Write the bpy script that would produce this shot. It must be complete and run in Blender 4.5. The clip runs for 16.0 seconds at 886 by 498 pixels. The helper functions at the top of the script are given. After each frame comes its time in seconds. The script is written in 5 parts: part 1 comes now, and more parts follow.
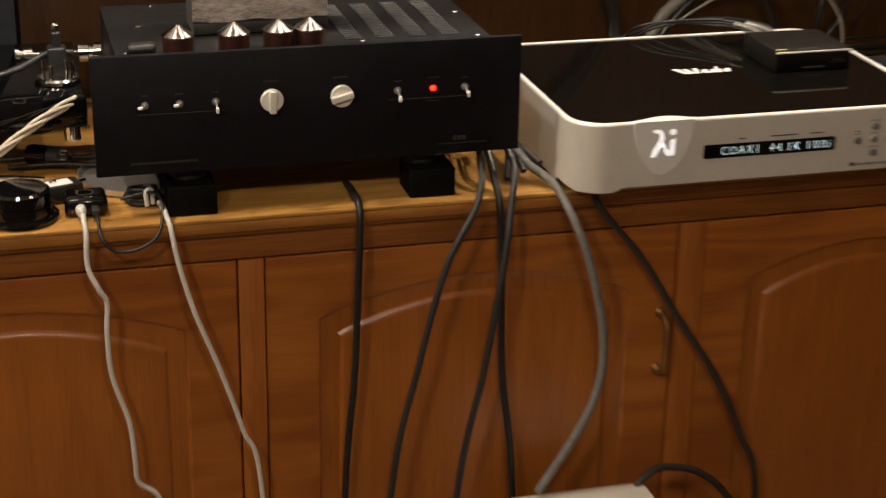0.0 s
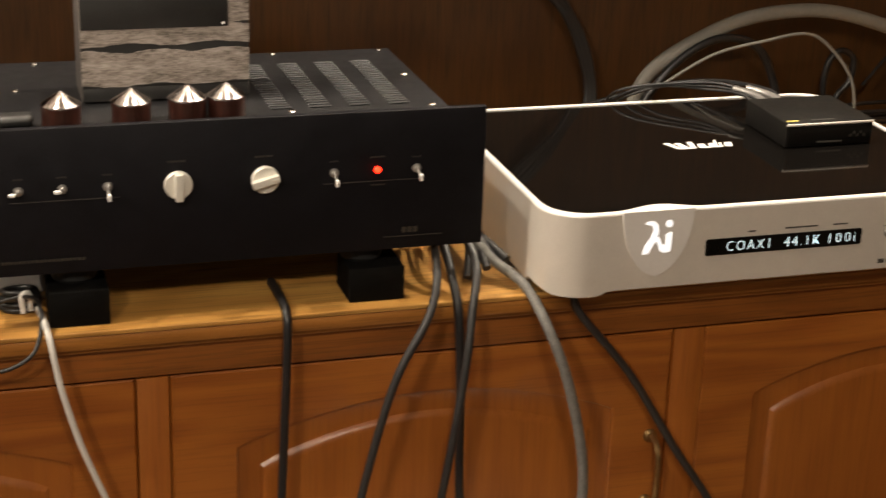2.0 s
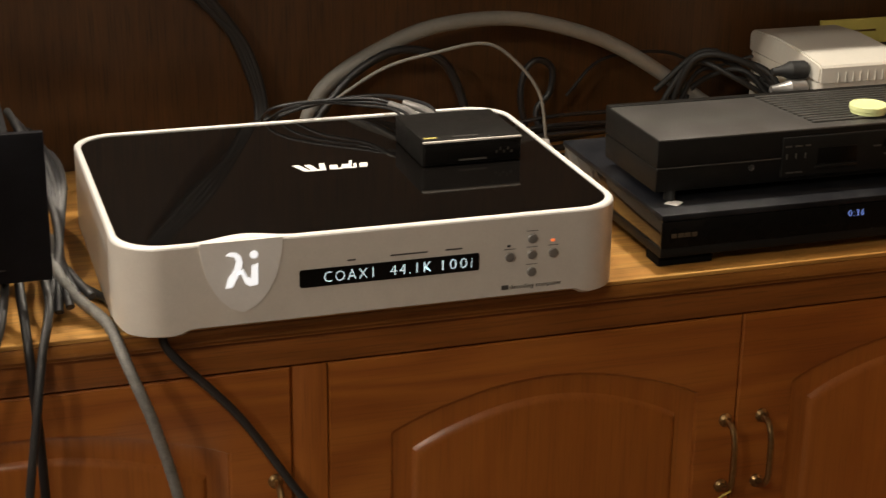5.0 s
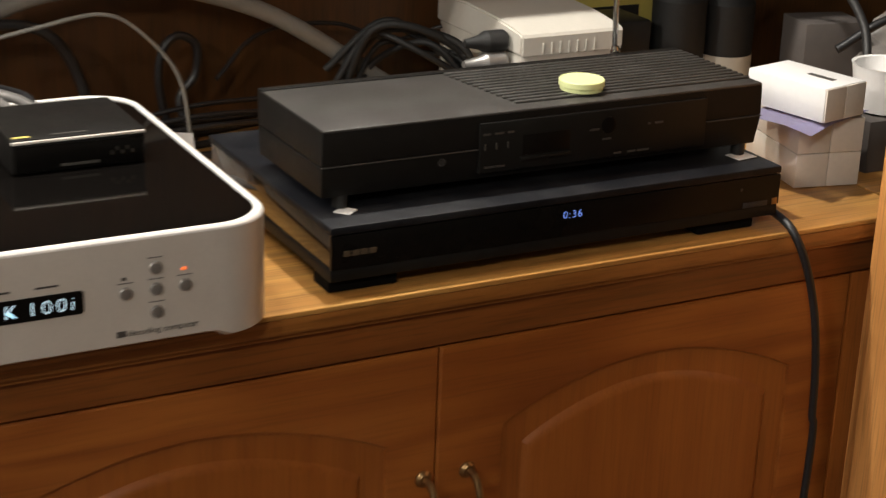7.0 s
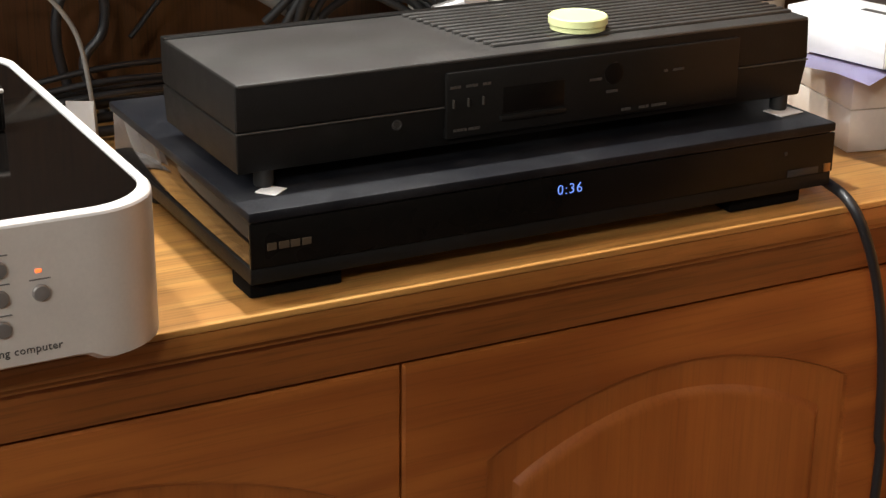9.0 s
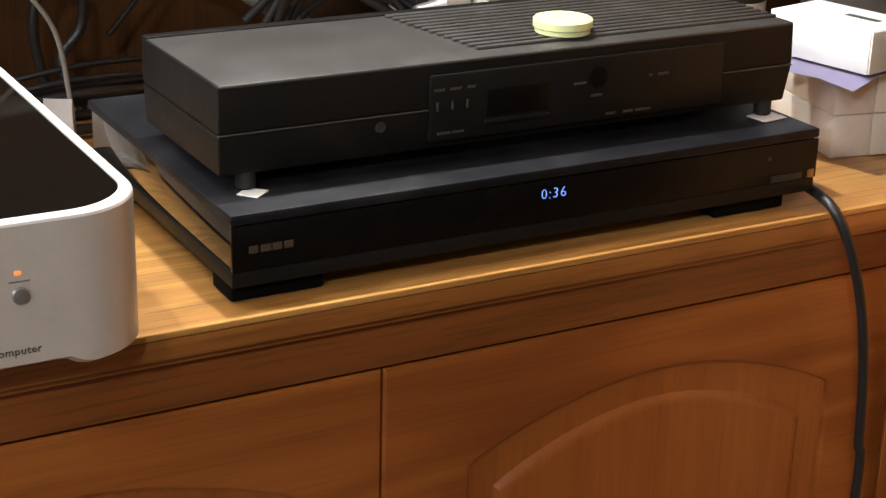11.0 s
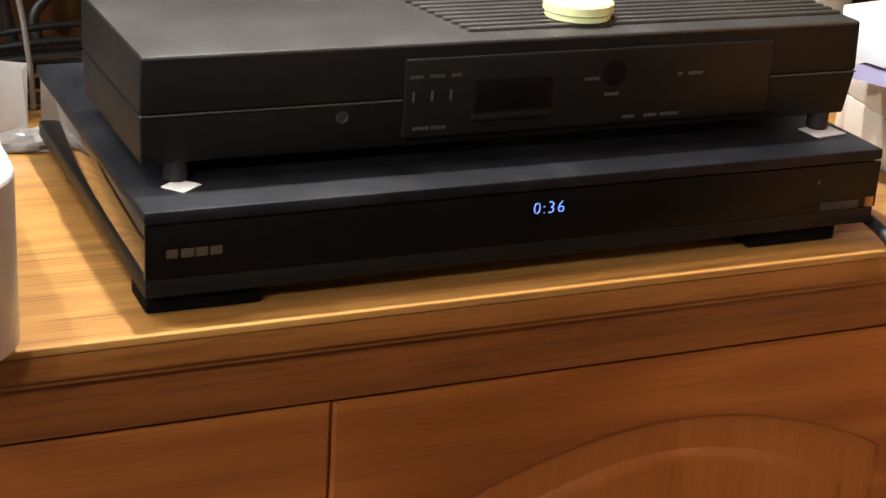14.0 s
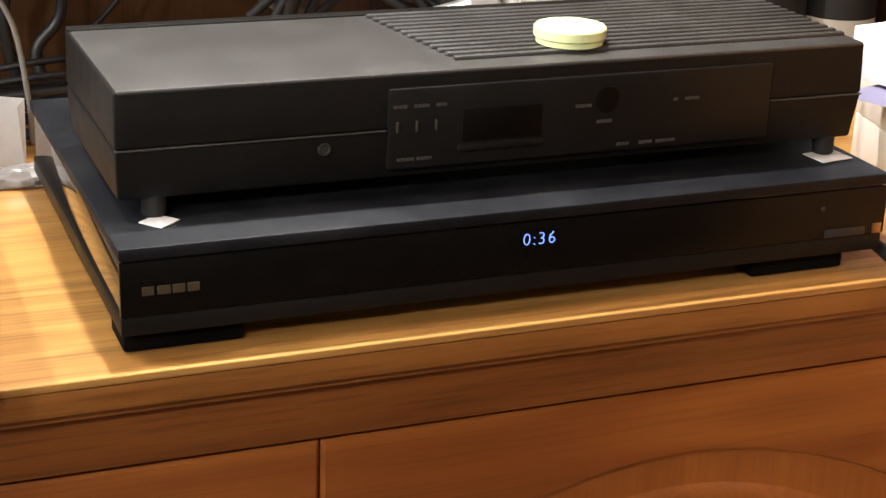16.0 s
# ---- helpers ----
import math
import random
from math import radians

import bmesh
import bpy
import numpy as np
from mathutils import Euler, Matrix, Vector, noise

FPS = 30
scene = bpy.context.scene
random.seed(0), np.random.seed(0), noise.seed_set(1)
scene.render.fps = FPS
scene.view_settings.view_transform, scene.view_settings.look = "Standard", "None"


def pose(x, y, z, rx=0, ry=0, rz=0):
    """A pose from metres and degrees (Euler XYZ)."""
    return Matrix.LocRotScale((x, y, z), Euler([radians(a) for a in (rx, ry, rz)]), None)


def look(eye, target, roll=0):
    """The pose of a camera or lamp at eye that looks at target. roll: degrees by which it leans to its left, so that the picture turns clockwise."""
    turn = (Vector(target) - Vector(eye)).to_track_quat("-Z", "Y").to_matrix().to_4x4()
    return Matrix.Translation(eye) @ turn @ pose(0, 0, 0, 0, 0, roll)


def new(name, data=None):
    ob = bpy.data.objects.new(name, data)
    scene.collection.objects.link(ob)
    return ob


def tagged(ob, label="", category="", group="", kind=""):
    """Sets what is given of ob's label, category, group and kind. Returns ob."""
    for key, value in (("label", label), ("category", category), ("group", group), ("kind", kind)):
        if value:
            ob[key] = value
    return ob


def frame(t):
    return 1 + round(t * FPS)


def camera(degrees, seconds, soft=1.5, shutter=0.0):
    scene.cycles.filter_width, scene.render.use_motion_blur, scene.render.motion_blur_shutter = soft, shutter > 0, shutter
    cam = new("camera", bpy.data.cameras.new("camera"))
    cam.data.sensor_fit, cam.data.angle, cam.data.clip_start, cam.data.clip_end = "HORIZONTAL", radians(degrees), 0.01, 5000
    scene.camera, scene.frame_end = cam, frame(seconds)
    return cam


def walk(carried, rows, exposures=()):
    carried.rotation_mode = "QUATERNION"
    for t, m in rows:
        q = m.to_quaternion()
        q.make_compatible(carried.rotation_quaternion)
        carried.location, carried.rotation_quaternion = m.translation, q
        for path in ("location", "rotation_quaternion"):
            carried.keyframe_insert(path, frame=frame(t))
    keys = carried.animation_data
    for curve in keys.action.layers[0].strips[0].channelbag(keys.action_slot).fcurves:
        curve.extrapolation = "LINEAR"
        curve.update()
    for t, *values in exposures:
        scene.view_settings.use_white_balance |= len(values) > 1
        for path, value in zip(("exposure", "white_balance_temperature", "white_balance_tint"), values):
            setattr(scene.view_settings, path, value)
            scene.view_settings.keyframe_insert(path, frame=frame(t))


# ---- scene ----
# ---- camera ----
cam = camera(29.250, 16.0, soft=1.4, shutter=0.5)
WALK = [
    (0, look((-1.1678, -1.7674, 0.6838), (-0.9205, -0.8740, 0.3087), 1.08)),
    (0.5, look((-1.0765, -1.4553, 0.5808), (-0.8625, -0.5507, 0.2122), 0.23)),
    (1, look((-1.0764, -1.4201, 0.6036), (-0.8653, -0.5156, 0.2330), 1.02)),
    (1.5, look((-1.1057, -1.4100, 0.6214), (-0.8483, -0.5160, 0.2545), 2.28)),
    (2, look((-1.0729, -1.4237, 0.6213), (-0.7944, -0.5311, 0.2667), 2.01)),
    (2.5, look((-1.0236, -1.4112, 0.6228), (-0.7216, -0.5248, 0.2721), 2.61)),
    (3, look((-0.9351, -1.3993, 0.6195), (-0.6310, -0.5132, 0.2699), 2.66)),
    (5.5, look((-0.6406, -1.4116, 0.5986), (-0.3472, -0.5210, 0.2512), 0.24)),
    (6, look((-0.6038, -1.3843, 0.5952), (-0.2677, -0.5074, 0.2516), 0.31)),
    (6.5, look((-0.6008, -1.3124, 0.5749), (-0.2041, -0.4634, 0.2257), 1.46)),
    (7, look((-0.4995, -1.0909, 0.4958), (-0.0547, -0.2660, 0.1470), 2.10)),
    (7.5, look((-0.4174, -0.9446, 0.4361), (0.0424, -0.1270, 0.0894), 1.89)),
    (8, look((-0.3375, -0.8647, 0.3953), (0.1065, -0.0384, 0.0487), 1.21)),
    (8.5, look((-0.3387, -0.8452, 0.3802), (0.1178, -0.0241, 0.0376), 1.26)),
    (9, look((-0.3304, -0.8474, 0.3820), (0.1075, -0.0198, 0.0307), 0.59)),
    (11.5, look((-0.3351, -0.8230, 0.3839), (0.1322, -0.0121, 0.0317), 2.22)),
    (12, look((-0.3423, -0.8033, 0.3761), (0.1496, -0.0047, 0.0290), 2.96)),
    (12.5, look((-0.3374, -0.7818, 0.3521), (0.1532, 0.0172, 0.0043), 2.83)),
    (13, look((-0.2771, -0.7636, 0.3424), (0.1425, 0.0656, -0.0267), 3.38)),
    (13.5, look((-0.2150, -0.7449, 0.3521), (0.1756, 0.0929, -0.0293), 3.55)),
    (14, look((-0.1841, -0.7265, 0.3442), (0.2045, 0.1196, -0.0208), 3.65)),
    (14.5, look((-0.1583, -0.7230, 0.3519), (0.2083, 0.1310, -0.0173), 2.58)),
    (15, look((-0.1421, -0.7278, 0.3381), (0.2111, 0.1394, -0.0129), 1.86)),
    (15.5, look((-0.1390, -0.7261, 0.3434), (0.2065, 0.1446, -0.0065), 1.92)),
    (16, look((-0.1381, -0.7237, 0.3420), (0.2153, 0.1429, -0.0104), 2.10)),
]
walk(cam, WALK, exposures=[(0, -0.95, 6900, 12), (0.5, -0.62, 6950, 12), (1.5, -0.46, 6900, 12), (3, -0.50, 6850, 12), (5.5, -0.86, 6450, 10), (6.5, -0.80, 6200, 10), (7.5, -0.56, 5850, 10), (9, -0.24, 5650, 10),
                            (11.5, -0.16, 5600, 10), (13.5, -0.10, 5600, 10), (14.5, 0.20, 5650, 10), (16, 0.28, 5650, 10)])

# ---- light: added row of unseen bulbs before the blocker, two fills far in front ----
world = bpy.data.worlds.new("world")
scene.world = world
world.use_nodes = True
world.node_tree.nodes["Background"].inputs[0].default_value = (0.5, 0.42, 0.35, 1)
world.node_tree.nodes["Background"].inputs[1].default_value = 0.01
UNSEEN_BULBS = [(-2.05, -0.15, 1.22, 85.0, 0.018), (-1.18, 0.02, 1.0, 32.0, 0.018), (-0.74, 0.19, 1.0, 23.0, 0.018), (-0.36, 0.18, 1.0, 29.0, 0.018), (0.12, 0.19, 1.0, 60.0, 0.018),
         (-1.75, -1.60, 1.22, 60.0, 0.08), (-0.95, -1.60, 1.22, 43.0, 0.08)]
for bx, by, bz, watts, size in UNSEEN_BULBS:
    ld = bpy.data.lights.new("unseen_bulb", "POINT")
    ld.energy, ld.color, ld.shadow_soft_size = watts, (1.0, 0.90, 0.75), size
    new("unseen_bulb", ld).location = (bx, by, bz)


# ---- helpers for meshes ----
def rbox(x0, x1, y0, y1, z0, z1, b=0.001, seg=2):
    bm = bmesh.new()
    bmesh.ops.create_cube(bm, size=1.0)
    for v in bm.verts:
        v.co = Vector(((x0 + x1) / 2 + v.co.x * (x1 - x0), (y0 + y1) / 2 + v.co.y * (y1 - y0), (z0 + z1) / 2 + v.co.z * (z1 - z0)))
    if b > 0:
        bmesh.ops.bevel(bm, geom=bm.edges[:], offset=b, segments=seg, affect="EDGES", profile=0.5)
    return bm


def add(bm, other):
    me = bpy.data.meshes.new("tmp")
    other.to_mesh(me)
    other.free()
    bm.from_mesh(me)
    bpy.data.meshes.remove(me)
    return bm


def moved(bm, m):
    bm.transform(m)
    return bm


def lathe(profile, at=(0, 0, 0), seg=32, cap=True):
    """A turned solid from rows of (radius, height)."""
    bm = bmesh.new()
    rings = []
    for r, z in profile:
        if r < 1e-6:
            rings.append([bm.verts.new((at[0], at[1], at[2] + z))])
        else:
            rings.append([bm.verts.new((at[0] + r * math.cos(2 * math.pi * k / seg), at[1] + r * math.sin(2 * math.pi * k / seg), at[2] + z)) for k in range(seg)])
    for a, b in zip(rings, rings[1:]):
        for k in range(seg):
            q = [a[k % len(a)], a[(k + 1) % len(a)], b[(k + 1) % len(b)], b[k % len(b)]]
            q = list(dict.fromkeys(q))
            if len(q) > 2:
                bm.faces.new(q)
    if cap:
        for ring, flip in ((rings[0], True), (rings[-1], False)):
            if len(ring) > 2:
                bm.faces.new(ring[::-1] if flip else ring)
    bmesh.ops.recalc_face_normals(bm, faces=bm.faces[:])
    return bm


def turned(profile, at, axis="-y", seg=32):
    """A turned solid whose height runs along -y, x or z from at."""
    bm = lathe(profile, seg=seg)
    rot = {"-y": pose(0, 0, 0, 90, 0, 0), "y": pose(0, 0, 0, -90, 0, 0), "x": pose(0, 0, 0, 0, 90, 0), "-x": pose(0, 0, 0, 0, -90, 0), "z": pose(0, 0, 0)}[axis]
    return moved(bm, Matrix.Translation(at) @ rot)


def smooth_path(points, per=10):
    pts = [Vector(p) for p in points]
    pts = [pts[0] * 2 - pts[1]] + pts + [pts[-1] * 2 - pts[-2]]
    out = []
    for i in range(1, len(pts) - 2):
        p0, p1, p2, p3 = pts[i - 1:i + 3]
        for k in range(per):
            t = k / per
            out.append(0.5 * (2 * p1 + (p2 - p0) * t + (2 * p0 - 5 * p1 + 4 * p2 - p3) * t * t + (3 * p1 - p0 - 3 * p2 + p3) * t ** 3))
    out.append(pts[-2])
    return out


def tube(points, r, seg=10, per=10, braid=0.0):
    path = smooth_path(points, per)
    bm = bmesh.new()
    rings, side = [], Vector((0.3, 0.9, 0.1))
    for i, p in enumerate(path):
        d = (path[min(i + 1, len(path) - 1)] - path[max(i - 1, 0)]).normalized()
        side = (side - d * side.dot(d)).normalized()
        other = d.cross(side)
        rr = r * (1 + braid * (i % 2))
        rings.append([bm.verts.new(p + rr * (math.cos(2 * math.pi * k / seg) * side + math.sin(2 * math.pi * k / seg) * other)) for k in range(seg)])
    for a, b in zip(rings, rings[1:]):
        for k in range(seg):
            bm.faces.new((a[k], a[(k + 1) % seg], b[(k + 1) % seg], b[k]))
    bm.faces.new(rings[0][::-1])
    bm.faces.new(rings[-1])
    for f in bm.faces:
        f.smooth = True
    bmesh.ops.recalc_face_normals(bm, faces=bm.faces[:])
    return bm


def rounded(x0, x1, y0, y1, r, n=8):
    """The outline of a rectangle with round corners, anticlockwise from the front right."""
    out = []
    for cx, cy, a in ((x1 - r, y0 + r, -90), (x1 - r, y1 - r, 0), (x0 + r, y1 - r, 90), (x0 + r, y0 + r, 180)):
        for k in range(n + 1):
            t = radians(a + 90 * k / n)
            out.append((cx + r * math.cos(t), cy + r * math.sin(t)))
    return out


def prism(outline, z0, z1):
    bm = bmesh.new()
    lo = [bm.verts.new((x, y, z0)) for x, y in outline]
    hi = [bm.verts.new((x, y, z1)) for x, y in outline]
    n = len(lo)
    for k in range(n):
        bm.faces.new((lo[k], lo[(k + 1) % n], hi[(k + 1) % n], hi[k]))
    bm.faces.new(lo[::-1])
    bm.faces.new(hi)
    bmesh.ops.recalc_face_normals(bm, faces=bm.faces[:])
    return bm


def plate(outline, y0, y1):
    """A flat piece whose outline lies in x and z, from y0 (front) to y1."""
    bm = bmesh.new()
    a = [bm.verts.new((x, y0, z)) for x, z in outline]
    b = [bm.verts.new((x, y1, z)) for x, z in outline]
    n = len(a)
    for k in range(n):
        bm.faces.new((a[k], a[(k + 1) % n], b[(k + 1) % n], b[k]))
    bm.faces.new(a)
    bm.faces.new(b[::-1])
    bmesh.ops.recalc_face_normals(bm, faces=bm.faces[:])
    return bm


def lettering(text, size, at, flat=False, spacing=1.0, depth=0.0002, thin=0.0):
    """Words as a mesh, standing and facing -y, or lying and facing up."""
    cu = bpy.data.curves.new("words", "FONT")
    cu.body, cu.size, cu.extrude, cu.space_character, cu.resolution_u = text, size, depth, spacing, 2
    cu.offset = -thin
    ob = bpy.data.objects.new("words", cu)
    me = bpy.data.meshes.new_from_object(ob)
    bm = bmesh.new()
    bm.from_mesh(me)
    bpy.data.objects.remove(ob)
    bpy.data.meshes.remove(me)
    bm.transform(Matrix.Translation(at) @ (Matrix.Identity(4) if flat else pose(0, 0, 0, 90, 0, 0)))
    return bm


ORIGIN = {}


def thing(name, at, label, category, group="", kind=""):
    ob = new(name)
    ob.empty_display_size = 0.02
    ob.location = at
    ORIGIN[ob.name] = Vector(at)
    return tagged(ob, label, category, group, kind)


def solid(ob_name, bm, material):
    smooth = 60 if all(f.smooth for f in bm.faces) else 25
    me = bpy.data.meshes.new(ob_name)
    bm.to_mesh(me)
    bm.free()
    me.materials.append(material)
    me.polygons.foreach_set("use_smooth", [True] * len(me.polygons))
    me.set_sharp_from_angle(angle=radians(smooth))
    return me


def part(name, bm, material, parent, label=""):
    """One mesh under a thing or a part; bm is in the place's own coordinates."""
    at = ORIGIN[parent.name]
    bm.transform(Matrix.Translation(-at))
    ob = new(name, solid(name, bm, material))
    ob.parent = parent
    ORIGIN[ob.name] = at
    return tagged(ob, label)


def whole(name, bm, material, label, category, group="", kind=""):
    """A thing that is one mesh, with its origin at its base."""
    xs = [v.co for v in bm.verts]
    at = Vector((sum(v.x for v in xs) / len(xs), sum(v.y for v in xs) / len(xs), min(v.z for v in xs)))
    bm.transform(Matrix.Translation(-at))
    ob = new(name, solid(name, bm, material))
    ob.location = at
    ORIGIN[ob.name] = at
    return tagged(ob, label, category, group, kind)


# ---- materials ----
def nodes_of(name):
    m = bpy.data.materials.new(name)
    m.use_nodes = True
    nt = m.node_tree
    return m, nt, nt.nodes["Principled BSDF"]


def noise_node(nt, scale, detail=4.0, stretch=(1, 1, 1), rough=0.55, source="Object"):
    tc, mp, nz = nt.nodes.new("ShaderNodeTexCoord"), nt.nodes.new("ShaderNodeMapping"), nt.nodes.new("ShaderNodeTexNoise")
    mp.inputs["Scale"].default_value = stretch
    nz.inputs["Scale"].default_value, nz.inputs["Detail"].default_value, nz.inputs["Roughness"].default_value = scale, detail, rough
    nt.links.new(tc.outputs[source], mp.inputs["Vector"])
    nt.links.new(mp.outputs[0], nz.inputs["Vector"])
    return nz


def ramp(nt, source, stops):
    r = nt.nodes.new("ShaderNodeValToRGB")
    while len(r.color_ramp.elements) < len(stops):
        r.color_ramp.elements.new(0.5)
    for e, (p, c) in zip(r.color_ramp.elements, stops):
        e.position, e.color = p, (*c, 1)
    nt.links.new(source, r.inputs[0])
    return r


def bumped(nt, bsdf, source, strength, dist=0.001):
    b = nt.nodes.new("ShaderNodeBump")
    b.inputs["Strength"].default_value, b.inputs["Distance"].default_value = strength, dist
    nt.links.new(source, b.inputs["Height"])
    nt.links.new(b.outputs[0], bsdf.inputs["Normal"])


def plain(name, colour, rough, metal=0.0, vary=0.12, scale=60.0, bump=0.05, coat=0.0, stretch=(1, 1, 1), spec=0.5):
    m, nt, b = nodes_of(name)
    n1, n2 = noise_node(nt, scale, 5, stretch), noise_node(nt, scale * 0.12, 3, stretch)
    mx = nt.nodes.new("ShaderNodeMath")
    mx.operation = "MULTIPLY_ADD"
    mx.inputs[1].default_value = 0.5
    nt.links.new(n1.outputs["Fac"], mx.inputs[0])
    hf = nt.nodes.new("ShaderNodeMath")
    hf.operation = "MULTIPLY"
    hf.inputs[1].default_value = 0.5
    nt.links.new(n2.outputs["Fac"], hf.inputs[0])
    nt.links.new(hf.outputs[0], mx.inputs[2])
    r = ramp(nt, mx.outputs[0], [(0.3, tuple(c * (1 - vary) for c in colour)), (0.7, tuple(min(1, c * (1 + vary)) for c in colour))])
    nt.links.new(r.outputs[0], b.inputs["Base Color"])
    rr = nt.nodes.new("ShaderNodeMapRange")
    rr.inputs[3].default_value, rr.inputs[4].default_value = max(0.02, rough * 0.8), min(1, rough * 1.2)
    nt.links.new(n2.outputs["Fac"], rr.inputs[0])
    nt.links.new(rr.outputs[0], b.inputs["Roughness"])
    b.inputs["Metallic"].default_value, b.inputs["Coat Weight"].default_value = metal, coat
    b.inputs["Specular IOR Level"].default_value = spec
    if bump:
        bumped(nt, b, n1.outputs["Fac"], bump)
    return m


def wood(name, dark, mid, light, along, rough=0.35, pore=1.0, scale=1.0, coat=0.25, figure=0.3, broad_scale=7.0, turns_n=75.0):
    """Veneer: cathedral contours, long streaks along one axis and short dark pores."""
    m, nt, b = nodes_of(name)

    def along_grain(k):
        return {"x": (k, 1, 1), "z": (1, 1, k), "y": (1, k, 1)}[along]

    broad = noise_node(nt, broad_scale * scale, 1.5, along_grain(0.16), 0.4)
    turns = nt.nodes.new("ShaderNodeMath")
    turns.operation, turns.inputs[1].default_value = "MULTIPLY", turns_n
    nt.links.new(broad.outputs["Fac"], turns.inputs[0])
    rings = nt.nodes.new("ShaderNodeMath")
    rings.operation = "SINE"
    nt.links.new(turns.outputs[0], rings.inputs[0])
    rings01 = nt.nodes.new("ShaderNodeMath")
    rings01.operation, rings01.inputs[1].default_value, rings01.inputs[2].default_value = "MULTIPLY_ADD", 0.22, 0.5
    nt.links.new(rings.outputs[0], rings01.inputs[0])
    streak = noise_node(nt, 150 * scale, 4, along_grain(0.045), 0.6)
    patch = noise_node(nt, 6 * scale, 3, along_grain(0.35), 0.5)
    mix = nt.nodes.new("ShaderNodeMix")
    mix.data_type = "FLOAT"
    mix.inputs[0].default_value = figure
    nt.links.new(streak.outputs["Fac"], mix.inputs[2])
    nt.links.new(rings01.outputs[0], mix.inputs[3])
    mix2 = nt.nodes.new("ShaderNodeMix")
    mix2.data_type = "FLOAT"
    mix2.inputs[0].default_value = 0.35
    nt.links.new(mix.outputs[0], mix2.inputs[2])
    nt.links.new(patch.outputs["Fac"], mix2.inputs[3])
    col = ramp(nt, mix2.outputs[0], [(0.30, dark), (0.5, mid), (0.70, light)])
    pores = noise_node(nt, 520 * scale, 2, along_grain(0.03))
    pr = ramp(nt, pores.outputs["Fac"], [(0.34, (1 - 0.5 * pore,) * 3), (0.5, (1, 1, 1))])
    mul = nt.nodes.new("ShaderNodeMix")
    mul.data_type, mul.blend_type = "RGBA", "MULTIPLY"
    mul.inputs[0].default_value = 1.0
    nt.links.new(col.outputs[0], mul.inputs[6])
    nt.links.new(pr.outputs[0], mul.inputs[7])
    nt.links.new(mul.outputs[2], b.inputs["Base Color"])
    rr = nt.nodes.new("ShaderNodeMapRange")
    rr.inputs[3].default_value, rr.inputs[4].default_value = rough * 0.75, rough * 1.3
    nt.links.new(patch.outputs["Fac"], rr.inputs[0])
    nt.links.new(rr.outputs[0], b.inputs["Roughness"])
    b.inputs["Coat Weight"].default_value, b.inputs["Coat Roughness"].default_value = coat, 0.3
    bumped(nt, b, pr.outputs[0], 0.12 * pore, 0.0005)
    return m


def glow(name, colour, strength):
    m, nt, b = nodes_of(name)
    b.inputs["Base Color"].default_value = (*colour, 1)
    b.inputs["Emission Color"].default_value, b.inputs["Emission Strength"].default_value = (*colour, 1), strength
    return m


W_TOP = wood("oak_top", (0.29, 0.130, 0.029), (0.47, 0.232, 0.056), (0.61, 0.338, 0.092), "x", 0.4, 0.7, 0.6, 0.2, 0.5, 22.0, 60.0)
# same oak browned, for the shade on the worktop's front face
W_LIP = wood("oak_lipping_shaded", (0.23, 0.085, 0.015), (0.315, 0.122, 0.022), (0.38, 0.152, 0.030), "x", 0.4, 0.5, 1.2, 0.12, 0.3)
# teak coloured darker than the doors, for shade below the worktop
W_RAIL = wood("teak_rail_shaded", (0.15, 0.046, 0.007), (0.225, 0.070, 0.011), (0.285, 0.094, 0.017), "x", 0.4, 0.6, 1.0, 0.12, 0.5, 12.0, 46.0)
W_DOOR = wood("teak_door", (0.25, 0.068, 0.009), (0.33, 0.100, 0.015), (0.40, 0.128, 0.020), "z", 0.38, 0.35, 1.0, 0.12)
W_FRAME = wood("teak_door_frame", (0.23, 0.060, 0.008), (0.33, 0.100, 0.015), (0.41, 0.134, 0.021), "x", 0.38, 0.3, 0.9, 0.12, 0.72, 15.0, 34.0)
W_PANEL = wood("teak_panel", (0.26, 0.073, 0.010), (0.33, 0.101, 0.015), (0.39, 0.124, 0.019), "z", 0.34, 0.25, 0.8, 0.15, 0.3)
W_WALL = wood("veneer_wall", (0.046, 0.0175, 0.0032), (0.068, 0.027, 0.0052), (0.097, 0.040, 0.008), "z", 0.45, 0.9)
polish = W_PANEL.node_tree.nodes["Principled BSDF"]
polish.inputs["Coat Weight"].default_value, polish.inputs["Coat Roughness"].default_value = 0.25, 0.28
W_LIGHT = wood("oak_board", (0.42, 0.185, 0.048), (0.54, 0.25, 0.07), (0.62, 0.31, 0.095), "z", 0.45, 0.6)
M_GAP = plain("joint_dark", (0.02, 0.011, 0.006), 0.8)
M_WALL = plain("painted_wall", (0.14, 0.12, 0.10), 0.8, scale=20)
M_FLOOR = wood("floor_wood", (0.10, 0.055, 0.028), (0.14, 0.078, 0.040), (0.18, 0.10, 0.052), "x", 0.6, coat=0.0)
M_AMP = plain("anodised_black", (0.0062, 0.0060, 0.0078), 0.5, 0.0, 0.3, 400, 0.06, spec=0.14)
M_AMPTOP = plain("painted_black_lid", (0.010, 0.010, 0.011), 0.42, 0.0, 0.2, 500, 0.15, spec=0.3)
M_LOUVRE = plain("grey_louvre_edge", (0.045, 0.045, 0.048), 0.36, 0.3, 0.3, 300, 0.1)
M_SATIN = plain("satin_black_plastic", (0.018, 0.018, 0.018), 0.42, 0.0, 0.25, 500, 0.1)
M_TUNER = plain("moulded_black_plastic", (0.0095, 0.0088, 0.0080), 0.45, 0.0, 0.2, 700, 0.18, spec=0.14)
